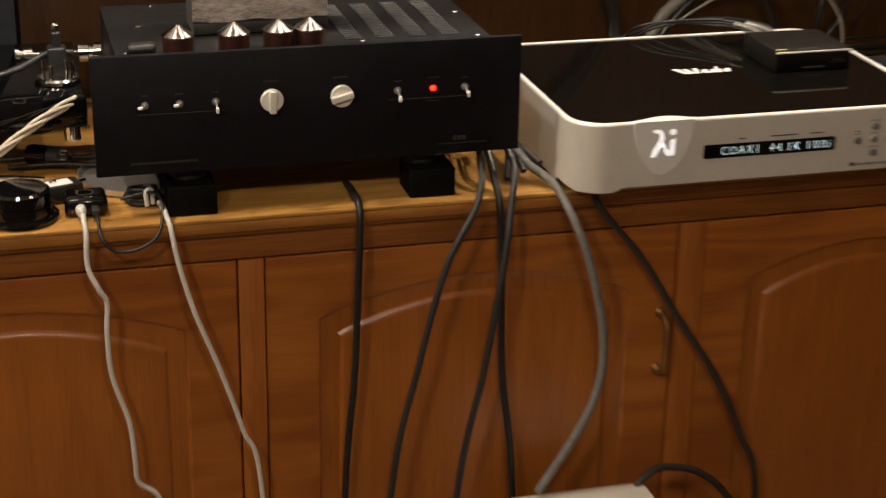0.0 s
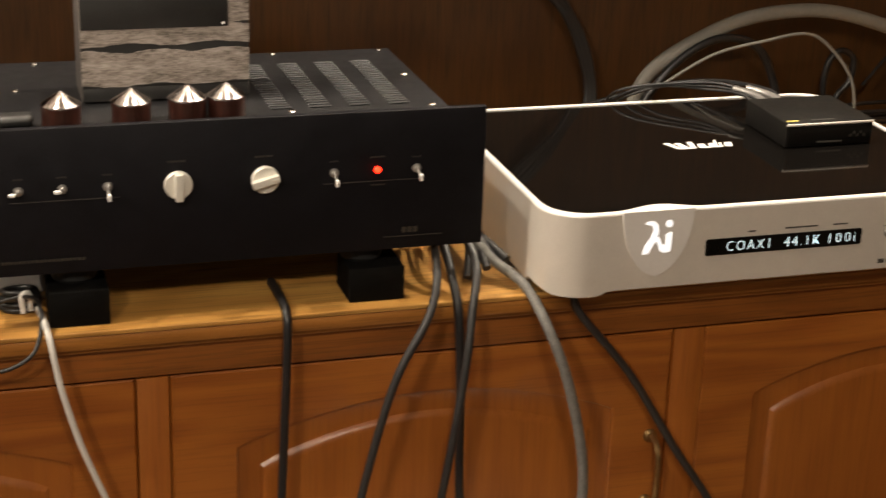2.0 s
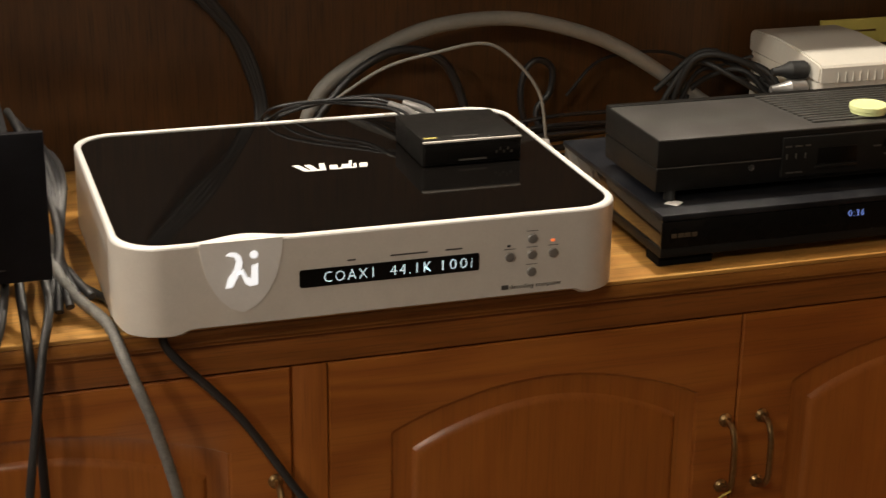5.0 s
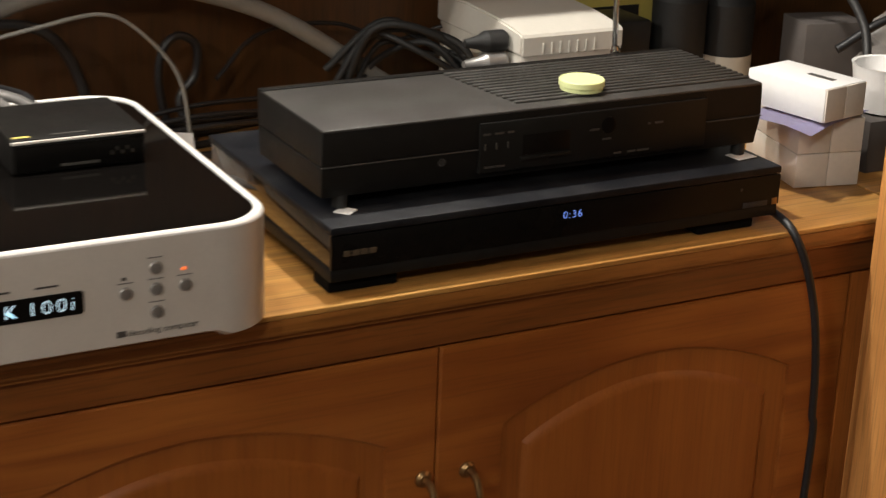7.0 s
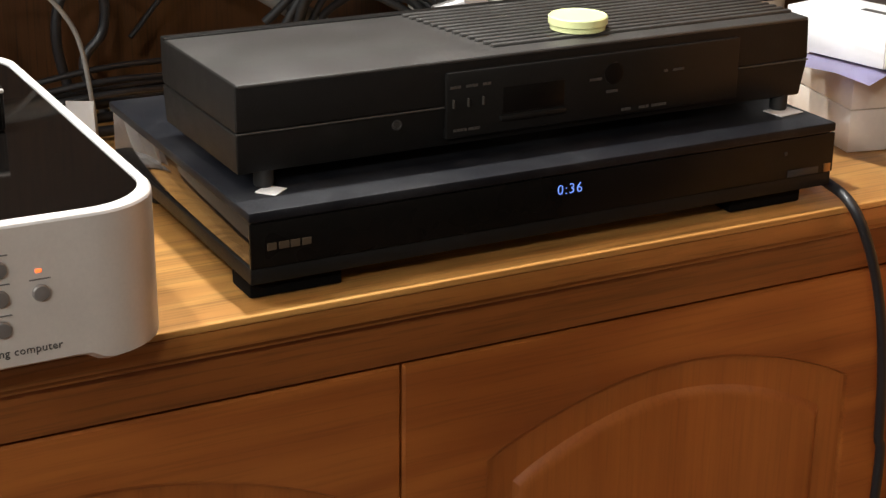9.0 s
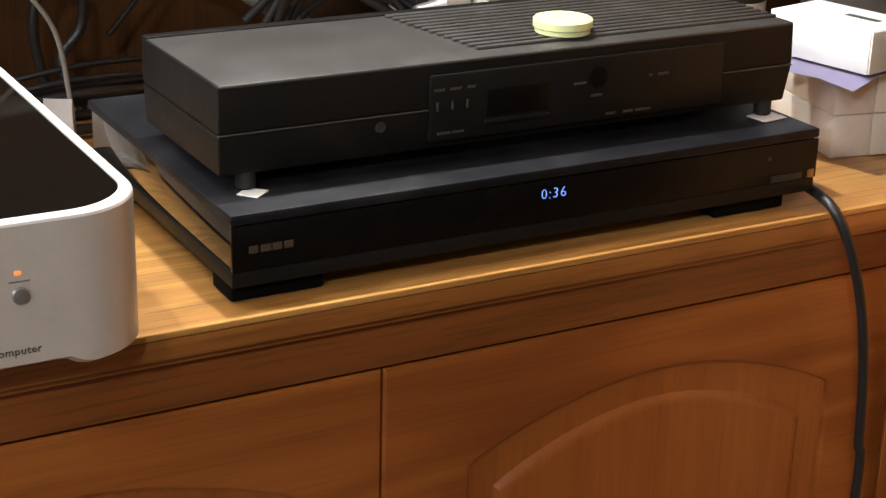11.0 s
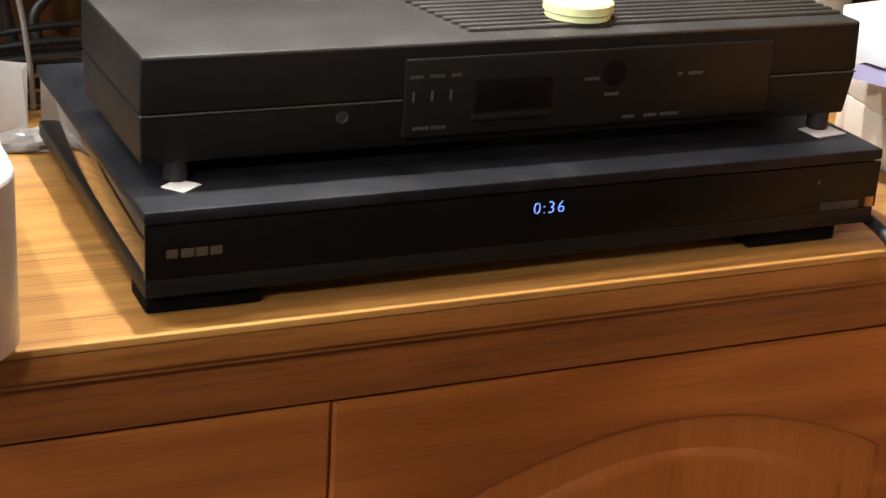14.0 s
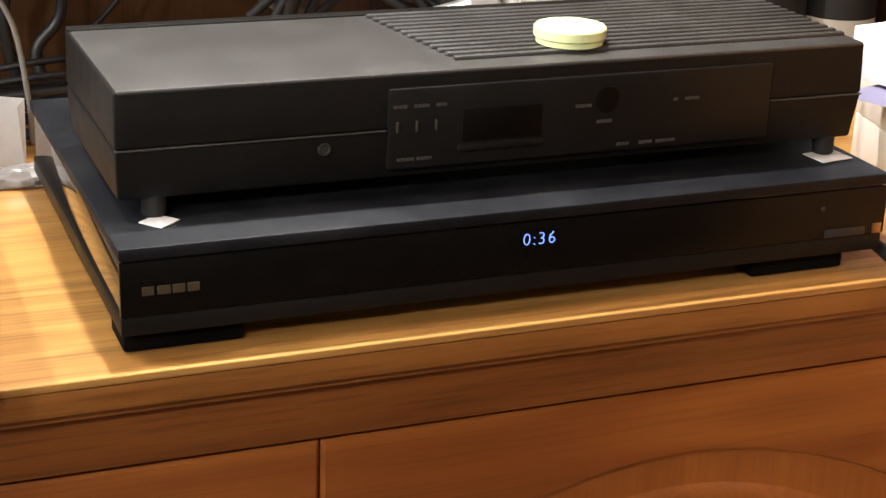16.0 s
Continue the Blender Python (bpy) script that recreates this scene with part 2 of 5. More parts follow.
M_TUNERPANEL = plain("panel_black_plastic", (0.0100, 0.0094, 0.0086), 0.36, 0.0, 0.15, 300, 0.03, spec=0.16)
M_GLOSS = plain("gloss_black", (0.0046, 0.0041, 0.0036), 0.28, 0.0, 0.2, 80, 0.0, spec=0.12)
M_GLOSSY = plain("polished_black", (0.003, 0.003, 0.0035), 0.07, 0.0, 0.2, 80, 0.0, spec=0.5)
M_SIDE = plain("gloss_side", (0.010, 0.009, 0.008), 0.07, 0.0, 0.2, 80, 0.0, coat=0.35, spec=0.6)
M_DUSTY = plain("dusty_black_metal", (0.018, 0.019, 0.022), 0.46, 0.0, 0.35, 260, 0.12)


def dusted(name, colour, rough, amount, spec=0.5):
    """A dark surface with a thin film of pale dust and specks."""
    m, nt, b = nodes_of(name)
    film, speck = noise_node(nt, 26, 4), noise_node(nt, 900, 2)
    f = ramp(nt, film.outputs["Fac"], [(0.42, (0, 0, 0)), (0.75, (amount * 0.5,) * 3)])
    s = ramp(nt, speck.outputs["Fac"], [(0.60, (0, 0, 0)), (0.74, (amount,) * 3)])
    plus = nt.nodes.new("ShaderNodeMix")
    plus.data_type, plus.blend_type = "RGBA", "ADD"
    plus.inputs[0].default_value = 1.0
    nt.links.new(f.outputs[0], plus.inputs[6])
    nt.links.new(s.outputs[0], plus.inputs[7])
    both = nt.nodes.new("ShaderNodeMix")
    both.data_type, both.blend_type = "RGBA", "ADD"
    both.inputs[0].default_value = 1.0
    both.inputs[6].default_value = (*colour, 1)
    nt.links.new(plus.outputs[2], both.inputs[7])
    nt.links.new(both.outputs[2], b.inputs["Base Color"])
    b.inputs["Roughness"].default_value, b.inputs["Specular IOR Level"].default_value = rough, spec
    bumped(nt, b, speck.outputs["Fac"], 0.12)
    return m


M_DUSTTOP = dusted("dusty_top", (0.0045, 0.005, 0.0072), 0.5, 0.026, 0.18)
# tuner's dusty top, its base paled beside M_TUNER for light from above
M_TUNERTOP = dusted("dusty_lit_plastic", (0.040, 0.038, 0.035), 0.38, 0.045)
M_GLASS = plain("black_glass_top", (0.0042, 0.0036, 0.0032), 0.045, 0.0, 0.15, 60, 0.0, coat=0.2, spec=0.45)
M_ALU = plain("satin_aluminium", (0.69, 0.65, 0.595), 0.42, 0.30, 0.05, 500, 0.03)
M_RIM = plain("bright_rim", (0.86, 0.84, 0.81), 0.38, 0.2, 0.04, 400, 0.02)
M_KNOB = plain("spun_aluminium", (0.74, 0.72, 0.66), 0.38, 0.25, 0.06, 300, 0.03)
M_TRAY = plain("worn_steel_sheet", (0.60, 0.59, 0.58), 0.3, 0.85, 0.1, 150, 0.03)
M_CHROME = plain("chrome", (0.78, 0.77, 0.75), 0.12, 1.0, 0.05, 100, 0.0)
M_STEEL = plain("turned_steel", (0.34, 0.31, 0.295), 0.26, 1.0, 0.06, 200, 0.03, stretch=(1, 1, 12))
spun = M_STEEL.node_tree.nodes.new("ShaderNodeTangent")
spun.direction_type, spun.axis = "RADIAL", "Z"
M_STEEL.node_tree.links.new(spun.outputs[0], M_STEEL.node_tree.nodes["Principled BSDF"].inputs["Tangent"])
M_STEEL.node_tree.nodes["Principled BSDF"].inputs["Anisotropic"].default_value = 0.85
M_STEEL.node_tree.nodes["Principled BSDF"].inputs["Anisotropic Rotation"].default_value = 0.25
M_ROSE = wood("rosewood", (0.016, 0.006, 0.004), (0.030, 0.009, 0.006), (0.050, 0.015, 0.009), "z", 0.3, 0.6, 2.0)
M_RUBBER = plain("black_rubber", (0.008, 0.008, 0.008), 0.65, 0, 0.2, 300, 0.2)
M_FOAM = plain("black_foam_block", (0.0025, 0.0023, 0.002), 0.9, 0, 0.3, 600, 0.4, spec=0.1)
M_CABLE = plain("black_cable", (0.011, 0.011, 0.012), 0.42, 0, 0.2, 200, 0.1)
M_CABLEG = plain("dark_grey_cable", (0.021, 0.020, 0.020), 0.5, 0, 0.2, 300, 0.2)
M_BRAID = plain("grey_braided_sleeve", (0.17, 0.165, 0.155), 0.55, 0.2, 0.5, 900, 0.6)
M_HOSE = plain("grey_hose", (0.22, 0.21, 0.19), 0.55, 0, 0.1, 200, 0.1)
M_WHITECABLE = plain("white_cable", (0.62, 0.60, 0.57), 0.5, 0, 0.08, 100, 0.05)
M_WHITE = plain("white_card", (0.80, 0.79, 0.78), 0.6, 0, 0.03, 200, 0.05)
M_CREAM = plain("cream_card", (0.74, 0.68, 0.60), 0.65, 0, 0.05, 200, 0.05)
M_PAPER = plain("white_paper", (0.78, 0.77, 0.76), 0.75, 0, 0.04, 200, 0.1)
M_LILAC = plain("lilac_paper", (0.42, 0.40, 0.62), 0.7, 0, 0.08, 60, 0.05)
M_BEIGE = plain("aged_white_plastic", (0.58, 0.55, 0.49), 0.45, 0, 0.05, 200, 0.05)
M_SLOT = plain("shaded_white_plastic", (0.52, 0.50, 0.44), 0.6)
M_YELLOW = plain("yellow_card", (0.60, 0.50, 0.12), 0.6, 0, 0.1, 60, 0.05)
M_LIME = plain("pale_lime_plastic", (0.74, 0.80, 0.40), 0.3, 0, 0.04, 60, 0.0)
M_RED = plain("red_plastic", (0.5, 0.03, 0.02), 0.4)
M_SLATE = plain("slate_cloth", (0.055, 0.065, 0.08), 0.9, 0, 0.25, 700, 0.3)
M_BRASS = plain("aged_brass", (0.30, 0.19, 0.085), 0.32, 0.9, 0.4, 120, 0.1)
M_MARK = plain("bronze_print", (0.075, 0.055, 0.034), 0.5)
M_INK = plain("pale_print", (0.050, 0.046, 0.040), 0.6)
M_INKDIM = plain("dim_print", (0.026, 0.022, 0.016), 0.6)
M_DARKINK = plain("dark_print", (0.06, 0.055, 0.05), 0.6)
M_GREYINK = plain("grey_print", (0.16, 0.15, 0.14), 0.6)
M_LOGOWHITE = plain("white_print", (0.8, 0.79, 0.78), 0.5)
M_BUTTON = plain("grey_button", (0.28, 0.27, 0.26), 0.35, 0.6)
M_BAG = plain("grey_film", (0.22, 0.20, 0.185), 0.25, 0, 0.3, 40, 0.3)
M_TWIST = plain("beige_twisted_wire", (0.55, 0.48, 0.38), 0.5, 0, 0.15, 300, 0.2)
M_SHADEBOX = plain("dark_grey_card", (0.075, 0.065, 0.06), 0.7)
G_RED = glow("red_indicator", (1.0, 0.014, 0.005), 16.0)
G_AMBER = glow("amber_indicator", (1.0, 0.17, 0.03), 1.6)
G_TEXT = glow("display_white", (0.72, 0.93, 1.0), 1.5)
G_BLUE = glow("display_blue", (0.22, 0.36, 1.0), 1.1)
G_LOGO = glow("lit_logo", (0.95, 0.97, 1.0), 1.2)
M_SHIELD = plain("frosted_shield", (0.74, 0.72, 0.70), 0.4, 0.1, 0.04, 300, 0.02)


def driftwood():
    m, nt, b = nodes_of("driftwood_print")
    big, fine = noise_node(nt, 120, 8, (0.35, 1, 1), 0.72), noise_node(nt, 620, 6, (0.16, 1, 1), 0.7)
    add_n = nt.nodes.new("ShaderNodeMix")
    add_n.data_type = "FLOAT"
    add_n.inputs[0].default_value = 0.5
    nt.links.new(big.outputs["Fac"], add_n.inputs[2])
    nt.links.new(fine.outputs["Fac"], add_n.inputs[3])
    r = ramp(nt, add_n.outputs[0], [(0.38, (0.05, 0.040, 0.034)), (0.44, (0.17, 0.145, 0.125)), (0.52, (0.30, 0.26, 0.235)), (0.64, (0.46, 0.41, 0.375))])
    nt.links.new(r.outputs[0], b.inputs["Base Color"])
    b.inputs["Roughness"].default_value = 0.45
    bumped(nt, b, add_n.outputs[0], 0.1)
    return m


M_DRIFT = driftwood()

# ---- the room ----
FLOOR_Z, CEIL_Z, BACK_Y = -0.86, 1.5, 0.5


def setting(name, bm, material, label):
    return tagged(new(name, solid(name, bm, material)), label, kind="structure")


setting("floor", rbox(-3.2, 3.2, -3.2, 0.7, FLOOR_Z - 0.1, FLOOR_Z, 0), M_FLOOR, "brown wooden floor of the room")
setting("ceiling", rbox(-3.2, 3.2, -3.2, 0.7, CEIL_Z, CEIL_Z + 0.1, 0), M_WALL, "plain painted ceiling")
setting("wall_north", rbox(-1.128, 3.2, BACK_Y, BACK_Y + 0.1, FLOOR_Z, CEIL_Z, 0), W_WALL, "brown wood veneer wall behind the sideboard")
setting("wall_recess", rbox(-3.2, -1.133, BACK_Y + 0.06, BACK_Y + 0.12, FLOOR_Z, CEIL_Z, 0), M_SLATE, "dark slate coloured wall beside the veneer")
setting("wall_south", rbox(-3.2, 3.2, -3.3, -3.2, FLOOR_Z, CEIL_Z, 0), M_WALL, "plain painted wall")
setting("wall_west", rbox(-3.3, -3.2, -3.2, 0.7, FLOOR_Z, CEIL_Z, 0), M_WALL, "plain painted wall")
setting("wall_east", rbox(3.2, 3.3, -3.2, 0.7, FLOOR_Z, CEIL_Z, 0), M_WALL, "plain painted wall")
# unseen block, added to keep lamplight off the wall behind
setting("light_blocker", rbox(-3.2, 3.2, 0.29, BACK_Y - 0.002, 0.38, CEIL_Z - 0.002, 0), W_WALL, "brown veneer block above the worktop, added unseen to shade the wall")
# lamp bodies added round the unseen bulbs
for bx, by, bz, watts, size in UNSEEN_BULBS:
    lamp = thing("added_lamp", (bx, by, CEIL_Z), "small round lamp on a thin stem, added out of view", "lamp", "ceiling lamps")
    part("rose", lathe([(0.05, -0.012), (0.05, 0.0)], (bx, by, CEIL_Z)), M_BRASS, lamp)
    part("stem", lathe([(0.006, bz + 0.11 + size - CEIL_Z), (0.006, -0.012)], (bx, by, CEIL_Z), 10), M_BRASS, lamp)
    part("shade", lathe([(0.052 + size, 0.065 + size), (0.03 + size, 0.105 + size), (0.012, 0.115 + size)], (bx, by, bz), 24, False), M_WHITE, lamp)

# ---- sideboard ----
DOOR_Y, DOOR_TOP, DOOR_BOT = 0.0245, -0.0612, -0.775
X_L, X_R = -2.2, 0.585


def door_mesh(x0, x1, z0, z1, left=0.064, right=0.062):
    """A framed door with an arched opening, and its raised and fielded panel."""
    n, side, m = 10, 6, 26

    def opening(d, deep):
        a0, a1, b0 = x0 + left + d, x1 - right - d, z0 + 0.075 + d
        out = [(a0 + (a1 - a0) * k / n, b0) for k in range(n)]
        zt = z1 - 0.084 - d
        out += [(a1, b0 + (zt - b0) * k / side) for k in range(side)]
        for k in range(m + 1):
            s = k / m
            rise = 0.040 * math.sin(math.pi * s) ** 0.85
            out.append((a1 + (a0 - a1) * s, zt + rise))
        out += [(a0, zt + (b0 - zt) * k / side) for k in range(1, side)]
        return [(x, DOOR_Y + deep, z) for x, z in out]

    edge = [(x0 + (x1 - x0) * k / n, z0) for k in range(n)] + [(x1, z0 + (z1 - z0) * k / side) for k in range(side)]
    edge += [(x1 + (x0 - x1) * k / m, z1) for k in range(m + 1)] + [(x0, z1 + (z0 - z1) * k / side) for k in range(1, side)]

    def rim(inset, deep):
        cx, cz = (x0 + x1) / 2, (z0 + z1) / 2
        return [(x - math.copysign(inset, x - cx) * (abs(abs(x - cx) - (x1 - x0) / 2) < 1e-6), DOOR_Y + deep,
                 z - math.copysign(inset, z - cz) * (abs(abs(z - cz) - (z1 - z0) / 2) < 1e-6)) for x, z in edge]

    loops = [rim(0, 0.02), rim(0, 0.002), rim(0.002, 0.0), opening(-0.003, 0.0), opening(-0.001, 0.0010), opening(0.0, 0.0036),
             opening(0.004, 0.0050), opening(0.0200, 0.0052), opening(0.0211, 0.0050), opening(0.0221, 0.0040), opening(0.0234, 0.0026), opening(0.0251, 0.0013), opening(0.0272, 0.0004), opening(0.0295, 0.0001)]
    made = []
    for some in (loops[:6], loops[5:]):
        bm = bmesh.new()
        rings = [[bm.verts.new(p) for p in loop] for loop in some]
        for a, b in zip(rings, rings[1:]):
            for k in range(len(a)):
                j = (k + 1) % len(a)
                bm.faces.new((a[k], b[k], b[j], a[j]))
        if some is not loops and len(some) != 6 or some[0] == loops[5]:
            bm.faces.new(rings[-1][::-1])
        bmesh.ops.recalc_face_normals(bm, faces=bm.faces[:])
        made.append(bm)
    for f in made[1].faces:
        if f.normal.y > 0:
            f.normal_flip()
    return made


def pull(x, lean):
    """A bowed bar handle between two rosettes."""
    top, bot = -0.179, -0.256
    bm = tube([(x, DOOR_Y, top), (x + lean, DOOR_Y - 0.012, top - 0.001), (x + lean, DOOR_Y - 0.022, top - 0.012), (x + lean * 0.6, DOOR_Y - 0.025, (top + bot) / 2),
               (x + lean, DOOR_Y - 0.022, bot + 0.012), (x + lean, DOOR_Y - 0.012, bot + 0.001), (x, DOOR_Y, bot)], 0.0034, 10, 8)
    for z in (top, bot):
        add(bm, turned([(0.0075, 0.0), (0.0075, 0.002), (0.005, 0.005), (0.0, 0.006)], (x, DOOR_Y, z), seg=16))
    return bm


board = thing("sideboard", (-0.6, 0.25, FLOOR_Z), "long brown wooden sideboard with arched panel doors", "sideboard")
part("carcass", rbox(X_L, X_R, 0.062, 0.495, FLOOR_Z + 0.002, -0.032, 0), M_GAP, board)
part("top_rail", rbox(X_L, X_R, 0.0200, 0.060, -0.0574, -0.0190, 0.0012), W_RAIL, board)
part("rail_back", rbox(X_L, X_R, 0.0330, 0.0605, DOOR_TOP - 0.004, -0.0300, 0), M_GAP, board)
part("bottom_rail", rbox(X_L, X_R, 0.0230, 0.060, FLOOR_Z + 0.003, DOOR_BOT - 0.003, 0.0015), W_RAIL, board)
for sx0, sx1 in ((-1.48, -1.4385), (-0.9150, -0.8852), (-0.3703, -0.3366), (0.5339, 0.5845)):
    part("stile", rbox(sx0, sx1, 0.0235, 0.0605, DOOR_BOT - 0.0025, DOOR_TOP + 0.0005, 0.0012), W_DOOR, board)
for dx0, dx1, hx, lean in ((-1.437, -0.9166, None, 0), (-0.8836, -0.3718, -0.389, 0.001), (-0.3351, 0.1024, 0.0905, 0.001), (0.1035, 0.5325, 0.1325, 0.001)):
    framing, field = door_mesh(dx0, dx1, DOOR_BOT, DOOR_TOP, 0.064, 0.047 if hx == 0.0905 else 0.062)
    leaf = part("door", framing, W_FRAME, board)
    part("raised_panel", field, W_PANEL, leaf)
    if hx is not None:
        part("handle", pull(hx, lean), M_BRASS, leaf, "aged brass bow handle")


slab_thing = thing("worktop", (-0.8, 0.25, -0.0225), "honey coloured oak worktop of the sideboard, its front edge coloured darker for shade", "worktop")
part("lipping", rbox(X_L, 0.582, 0.0040, BACK_Y - 0.006, -0.0185, -0.0050, 0.0018), W_LIP, slab_thing, "front edge of the worktop, coloured brown for shade")
part("moulding", rbox(X_L, 0.582, 0.0110, 0.0300, -0.0250, -0.0187, 0.0022, 3), W_LIP, slab_thing)
part("board", rbox(X_L, 0.582, 0.0030, BACK_Y - 0.004, -0.0048, 0.0, 0.0013, 3), W_TOP, slab_thing)
far_top = rbox(0.584, 1.6, 0.06, BACK_Y - 0.004, -0.03, 0.0, 0.002)
whole("side_shelf", far_top, W_TOP, "oak shelf continuing beside the sideboard", "shelf")

# an open door of the neighbouring cabinet, standing forward of the worktop's end
gate = thing("cabinet_door", (0.545, -0.2, FLOOR_Z), "open orange oak cabinet door standing forward", "door")
part("leaf", rbox(0.530, 0.552, -0.19, -0.002, FLOOR_Z + 0.004, 1.1, 0.002), W_LIGHT, gate)
part("edge_strip", rbox(0.5275, 0.5297, -0.19, -0.004, FLOOR_Z + 0.006, 1.09, 0.0005), W_LIGHT, gate)

# ---- preamplifier on foam blocks ----
AX0, AX1, AY, AZ0, AZ1 = -1.068, -0.5845, 0.019, 0.0520, 0.1875
amp = thing("preamplifier", (-0.83, 0.15, 0.034), "black preamplifier with two silver knobs and a red lamp", "amplifier")
part("faceplate", rbox(AX0, AX1, AY, AY + 0.008, AZ0, AZ1, 0.0012), M_AMP, amp)
part("chassis", rbox(-1.038, -0.612, AY + 0.0085, 0.275, 0.056, 0.1772, 0.0015), M_AMP, amp)
lid = part("lid", rbox(-1.038, -0.612, AY + 0.009, 0.2755, 0.1776, 0.180, 0.0008), M_AMPTOP, amp)
for k in range(4):
    vx = -0.780 + 0.0378 * k
    for j in range(20):
        vy = 0.066 + 0.0082 * j
        part("vent_slot", rbox(vx, vx + 0.0205, vy, vy + 0.0032, 0.1803, 0.1820, 0.0007, 1), M_LOUVRE, lid)
for sx, sy in ((-0.613 - 0.012, 0.265), (-0.620 - 0.004, 0.165), (-0.627, 0.055), (-0.738, 0.265), (-0.762, 0.055), (-0.979, 0.262), (-1.003, 0.166), (-1.026, 0.055), (-0.895, 0.055)):
    part("screw", lathe([(0.0036, 0.0), (0.0036, 0.0012), (0.002, 0.0024), (0, 0.0026)], (sx, sy, 0.1801), 14), M_CHROME, lid)


def knob(x, z, turn):
    bm = turned([(0.0145, 0.0), (0.0145, 0.004), (0.0135, 0.0052), (0.0, 0.0052)], (0, 0, 0), seg=40)
    add(bm, rbox(-0.0042, 0.0042, -0.0115, -0.005, -0.0152, 0.0138, 0.0012))
    add(bm, rbox(-0.0004, 0.0004, -0.0119, -0.0112, 0.004, 0.0125, 0))
    return moved(bm, Matrix.Translation((x, AY - 0.0006, z)) @ pose(0, 0, 0, 0, turn, 0) @ Matrix.Diagonal((0.88, 1, 0.88, 1)))


for kx, turn in ((-0.873, 0), (-0.7942, 75)):
    part("knob", knob(kx, 0.1295, turn), M_KNOB, amp, "spun aluminium knob with a raised bar")
    for j in range(5):
        part("caption", rbox(kx - 0.009 + j * 0.0034, kx - 0.0065 + j * 0.0034, AY - 0.0004, AY, 0.1500, 0.1518, 0), M_INKDIM, amp)


def toggle(x, z, dx, dz):
    bm = turned([(0.0042, 0.0), (0.0042, 0.0014), (0.0028, 0.0016), (0.0028, 0.005), (0.0012, 0.006)], (x, AY - 0.0004, z), seg=18)
    add(bm, tube([(x, AY - 0.004, z), (x + dx * 0.4, AY - 0.009, z + dz * 0.4), (x + dx, AY - 0.015, z + dz)], 0.0013, 8, 4))
    return bm


def bat(x, z, dx, dz):
    """The flat white end of a switch lever."""
    w, h = (0.0028, 0.0015) if abs(dx) > abs(dz) else (0.0016, 0.0034)
    return rbox(x + dx - w, x + dx + w, AY - 0.0165, AY - 0.0125, z + dz - h, z + dz + h, 0.001)


for tx, dx, dz in ((-1.0120, -0.006, 0.0015), (-0.9745, -0.005, 0.002), (-0.9350, 0.0, -0.006), (-0.7300, 0.0, -0.006), (-0.6515, 0.001, -0.005)):
    switch = part("toggle_switch", toggle(tx, 0.1315, dx, dz), M_BUTTON, amp, "chrome toggle switch")
    part("lever", bat(tx, 0.1315, dx, dz), M_WHITE, switch, "flat white lever end")
    for j in range(3):
        part("caption", rbox(tx - 0.004 + j * 0.003, tx - 0.002 + j * 0.003, AY - 0.0004, AY, 0.1415, 0.1430, 0), M_INKDIM, amp)
for lx0, lx1 in ((-1.020, -0.925), (-0.740, -0.645)):
    part("engraved_line", rbox(lx0, lx1, AY - 0.0004, AY, 0.1206, 0.1211, 0), M_INK, amp)
part("indicator", turned([(0.0031, 0), (0.0031, 0.0018), (0.0020, 0.0032), (0, 0.0036)], (-0.6890, AY - 0.0003, 0.132), seg=16), G_RED, amp, "glowing red indicator lamp")
for j in range(4):
    part("caption", rbox(-0.6950 + j * 0.0035, -0.6923 + j * 0.0035, AY - 0.0004, AY, 0.1435, 0.1450, 0), M_INKDIM, amp)
    part("caption", rbox(-0.6950 + j * 0.0035, -0.6923 + j * 0.0035, AY - 0.0004, AY, 0.1165, 0.1178, 0), M_INKDIM, amp)
for j in range(3):
    part("model_mark", rbox(-0.664 + j * 0.0055, -0.660 + j * 0.0055, AY - 0.0004, AY, 0.0680, 0.0735, 0), M_INKDIM, amp)
part("model_rule", rbox(-0.682, -0.625, AY - 0.0004, AY, 0.0642, 0.0650, 0), M_INKDIM, amp)
for j in range(20):
    part("maker_mark", rbox(-1.030 + j * 0.0037, -1.0275 + j * 0.0037, AY - 0.0004, AY, 0.0640, 0.0665, 0), M_INKDIM, amp)
for fx in (-0.965, -0.695):
    for fy in (0.055, 0.225):
        part("foot", lathe([(0.019, 0.0), (0.021, 0.003), (0.021, 0.018), (0.017, 0.0205)], (fx, fy, 0.0345), 24), M_RUBBER, amp)
for bx0, by0 in ((-0.991, 0.017), (-0.714, 0.019), (-0.991, 0.20), (-0.714, 0.20)):
    whole("foam_block", rbox(bx0, bx0 + 0.054, by0, by0 + 0.052, 0.0004, 0.034, 0.0012), M_FOAM, "black foam block under the preamplifier", "block", "blocks under the preamplifier")

# things standing on the preamplifier
TOP_Z = 0.1808
for cx, cy in ((-0.970, 0.047), (-0.909, 0.047), (-0.8585, 0.050), (-0.823, 0.052)):
    cone = thing("isolation_cone", (cx, cy, TOP_Z), "turned steel cone on a dark rosewood base", "cone", "cones on the preamplifier")
    part("base", lathe([(0.0165, 0.0), (0.0172, 0.0008), (0.0172, 0.0185), (0.0168, 0.0192)], (cx, cy, TOP_Z), 40), M_ROSE, cone)
    part("tip", lathe([(0.0170, 0.0193), (0.0178, 0.0203), (0.0172, 0.0208), (0.0010, 0.0318), (0.0, 0.0321)], (cx, cy, TOP_Z), 48), M_STEEL, cone)
case = rbox(-1.026, -0.994, 0.042, 0.062, TOP_Z + 0.0012, TOP_Z + 0.0115, 0.005, 4)
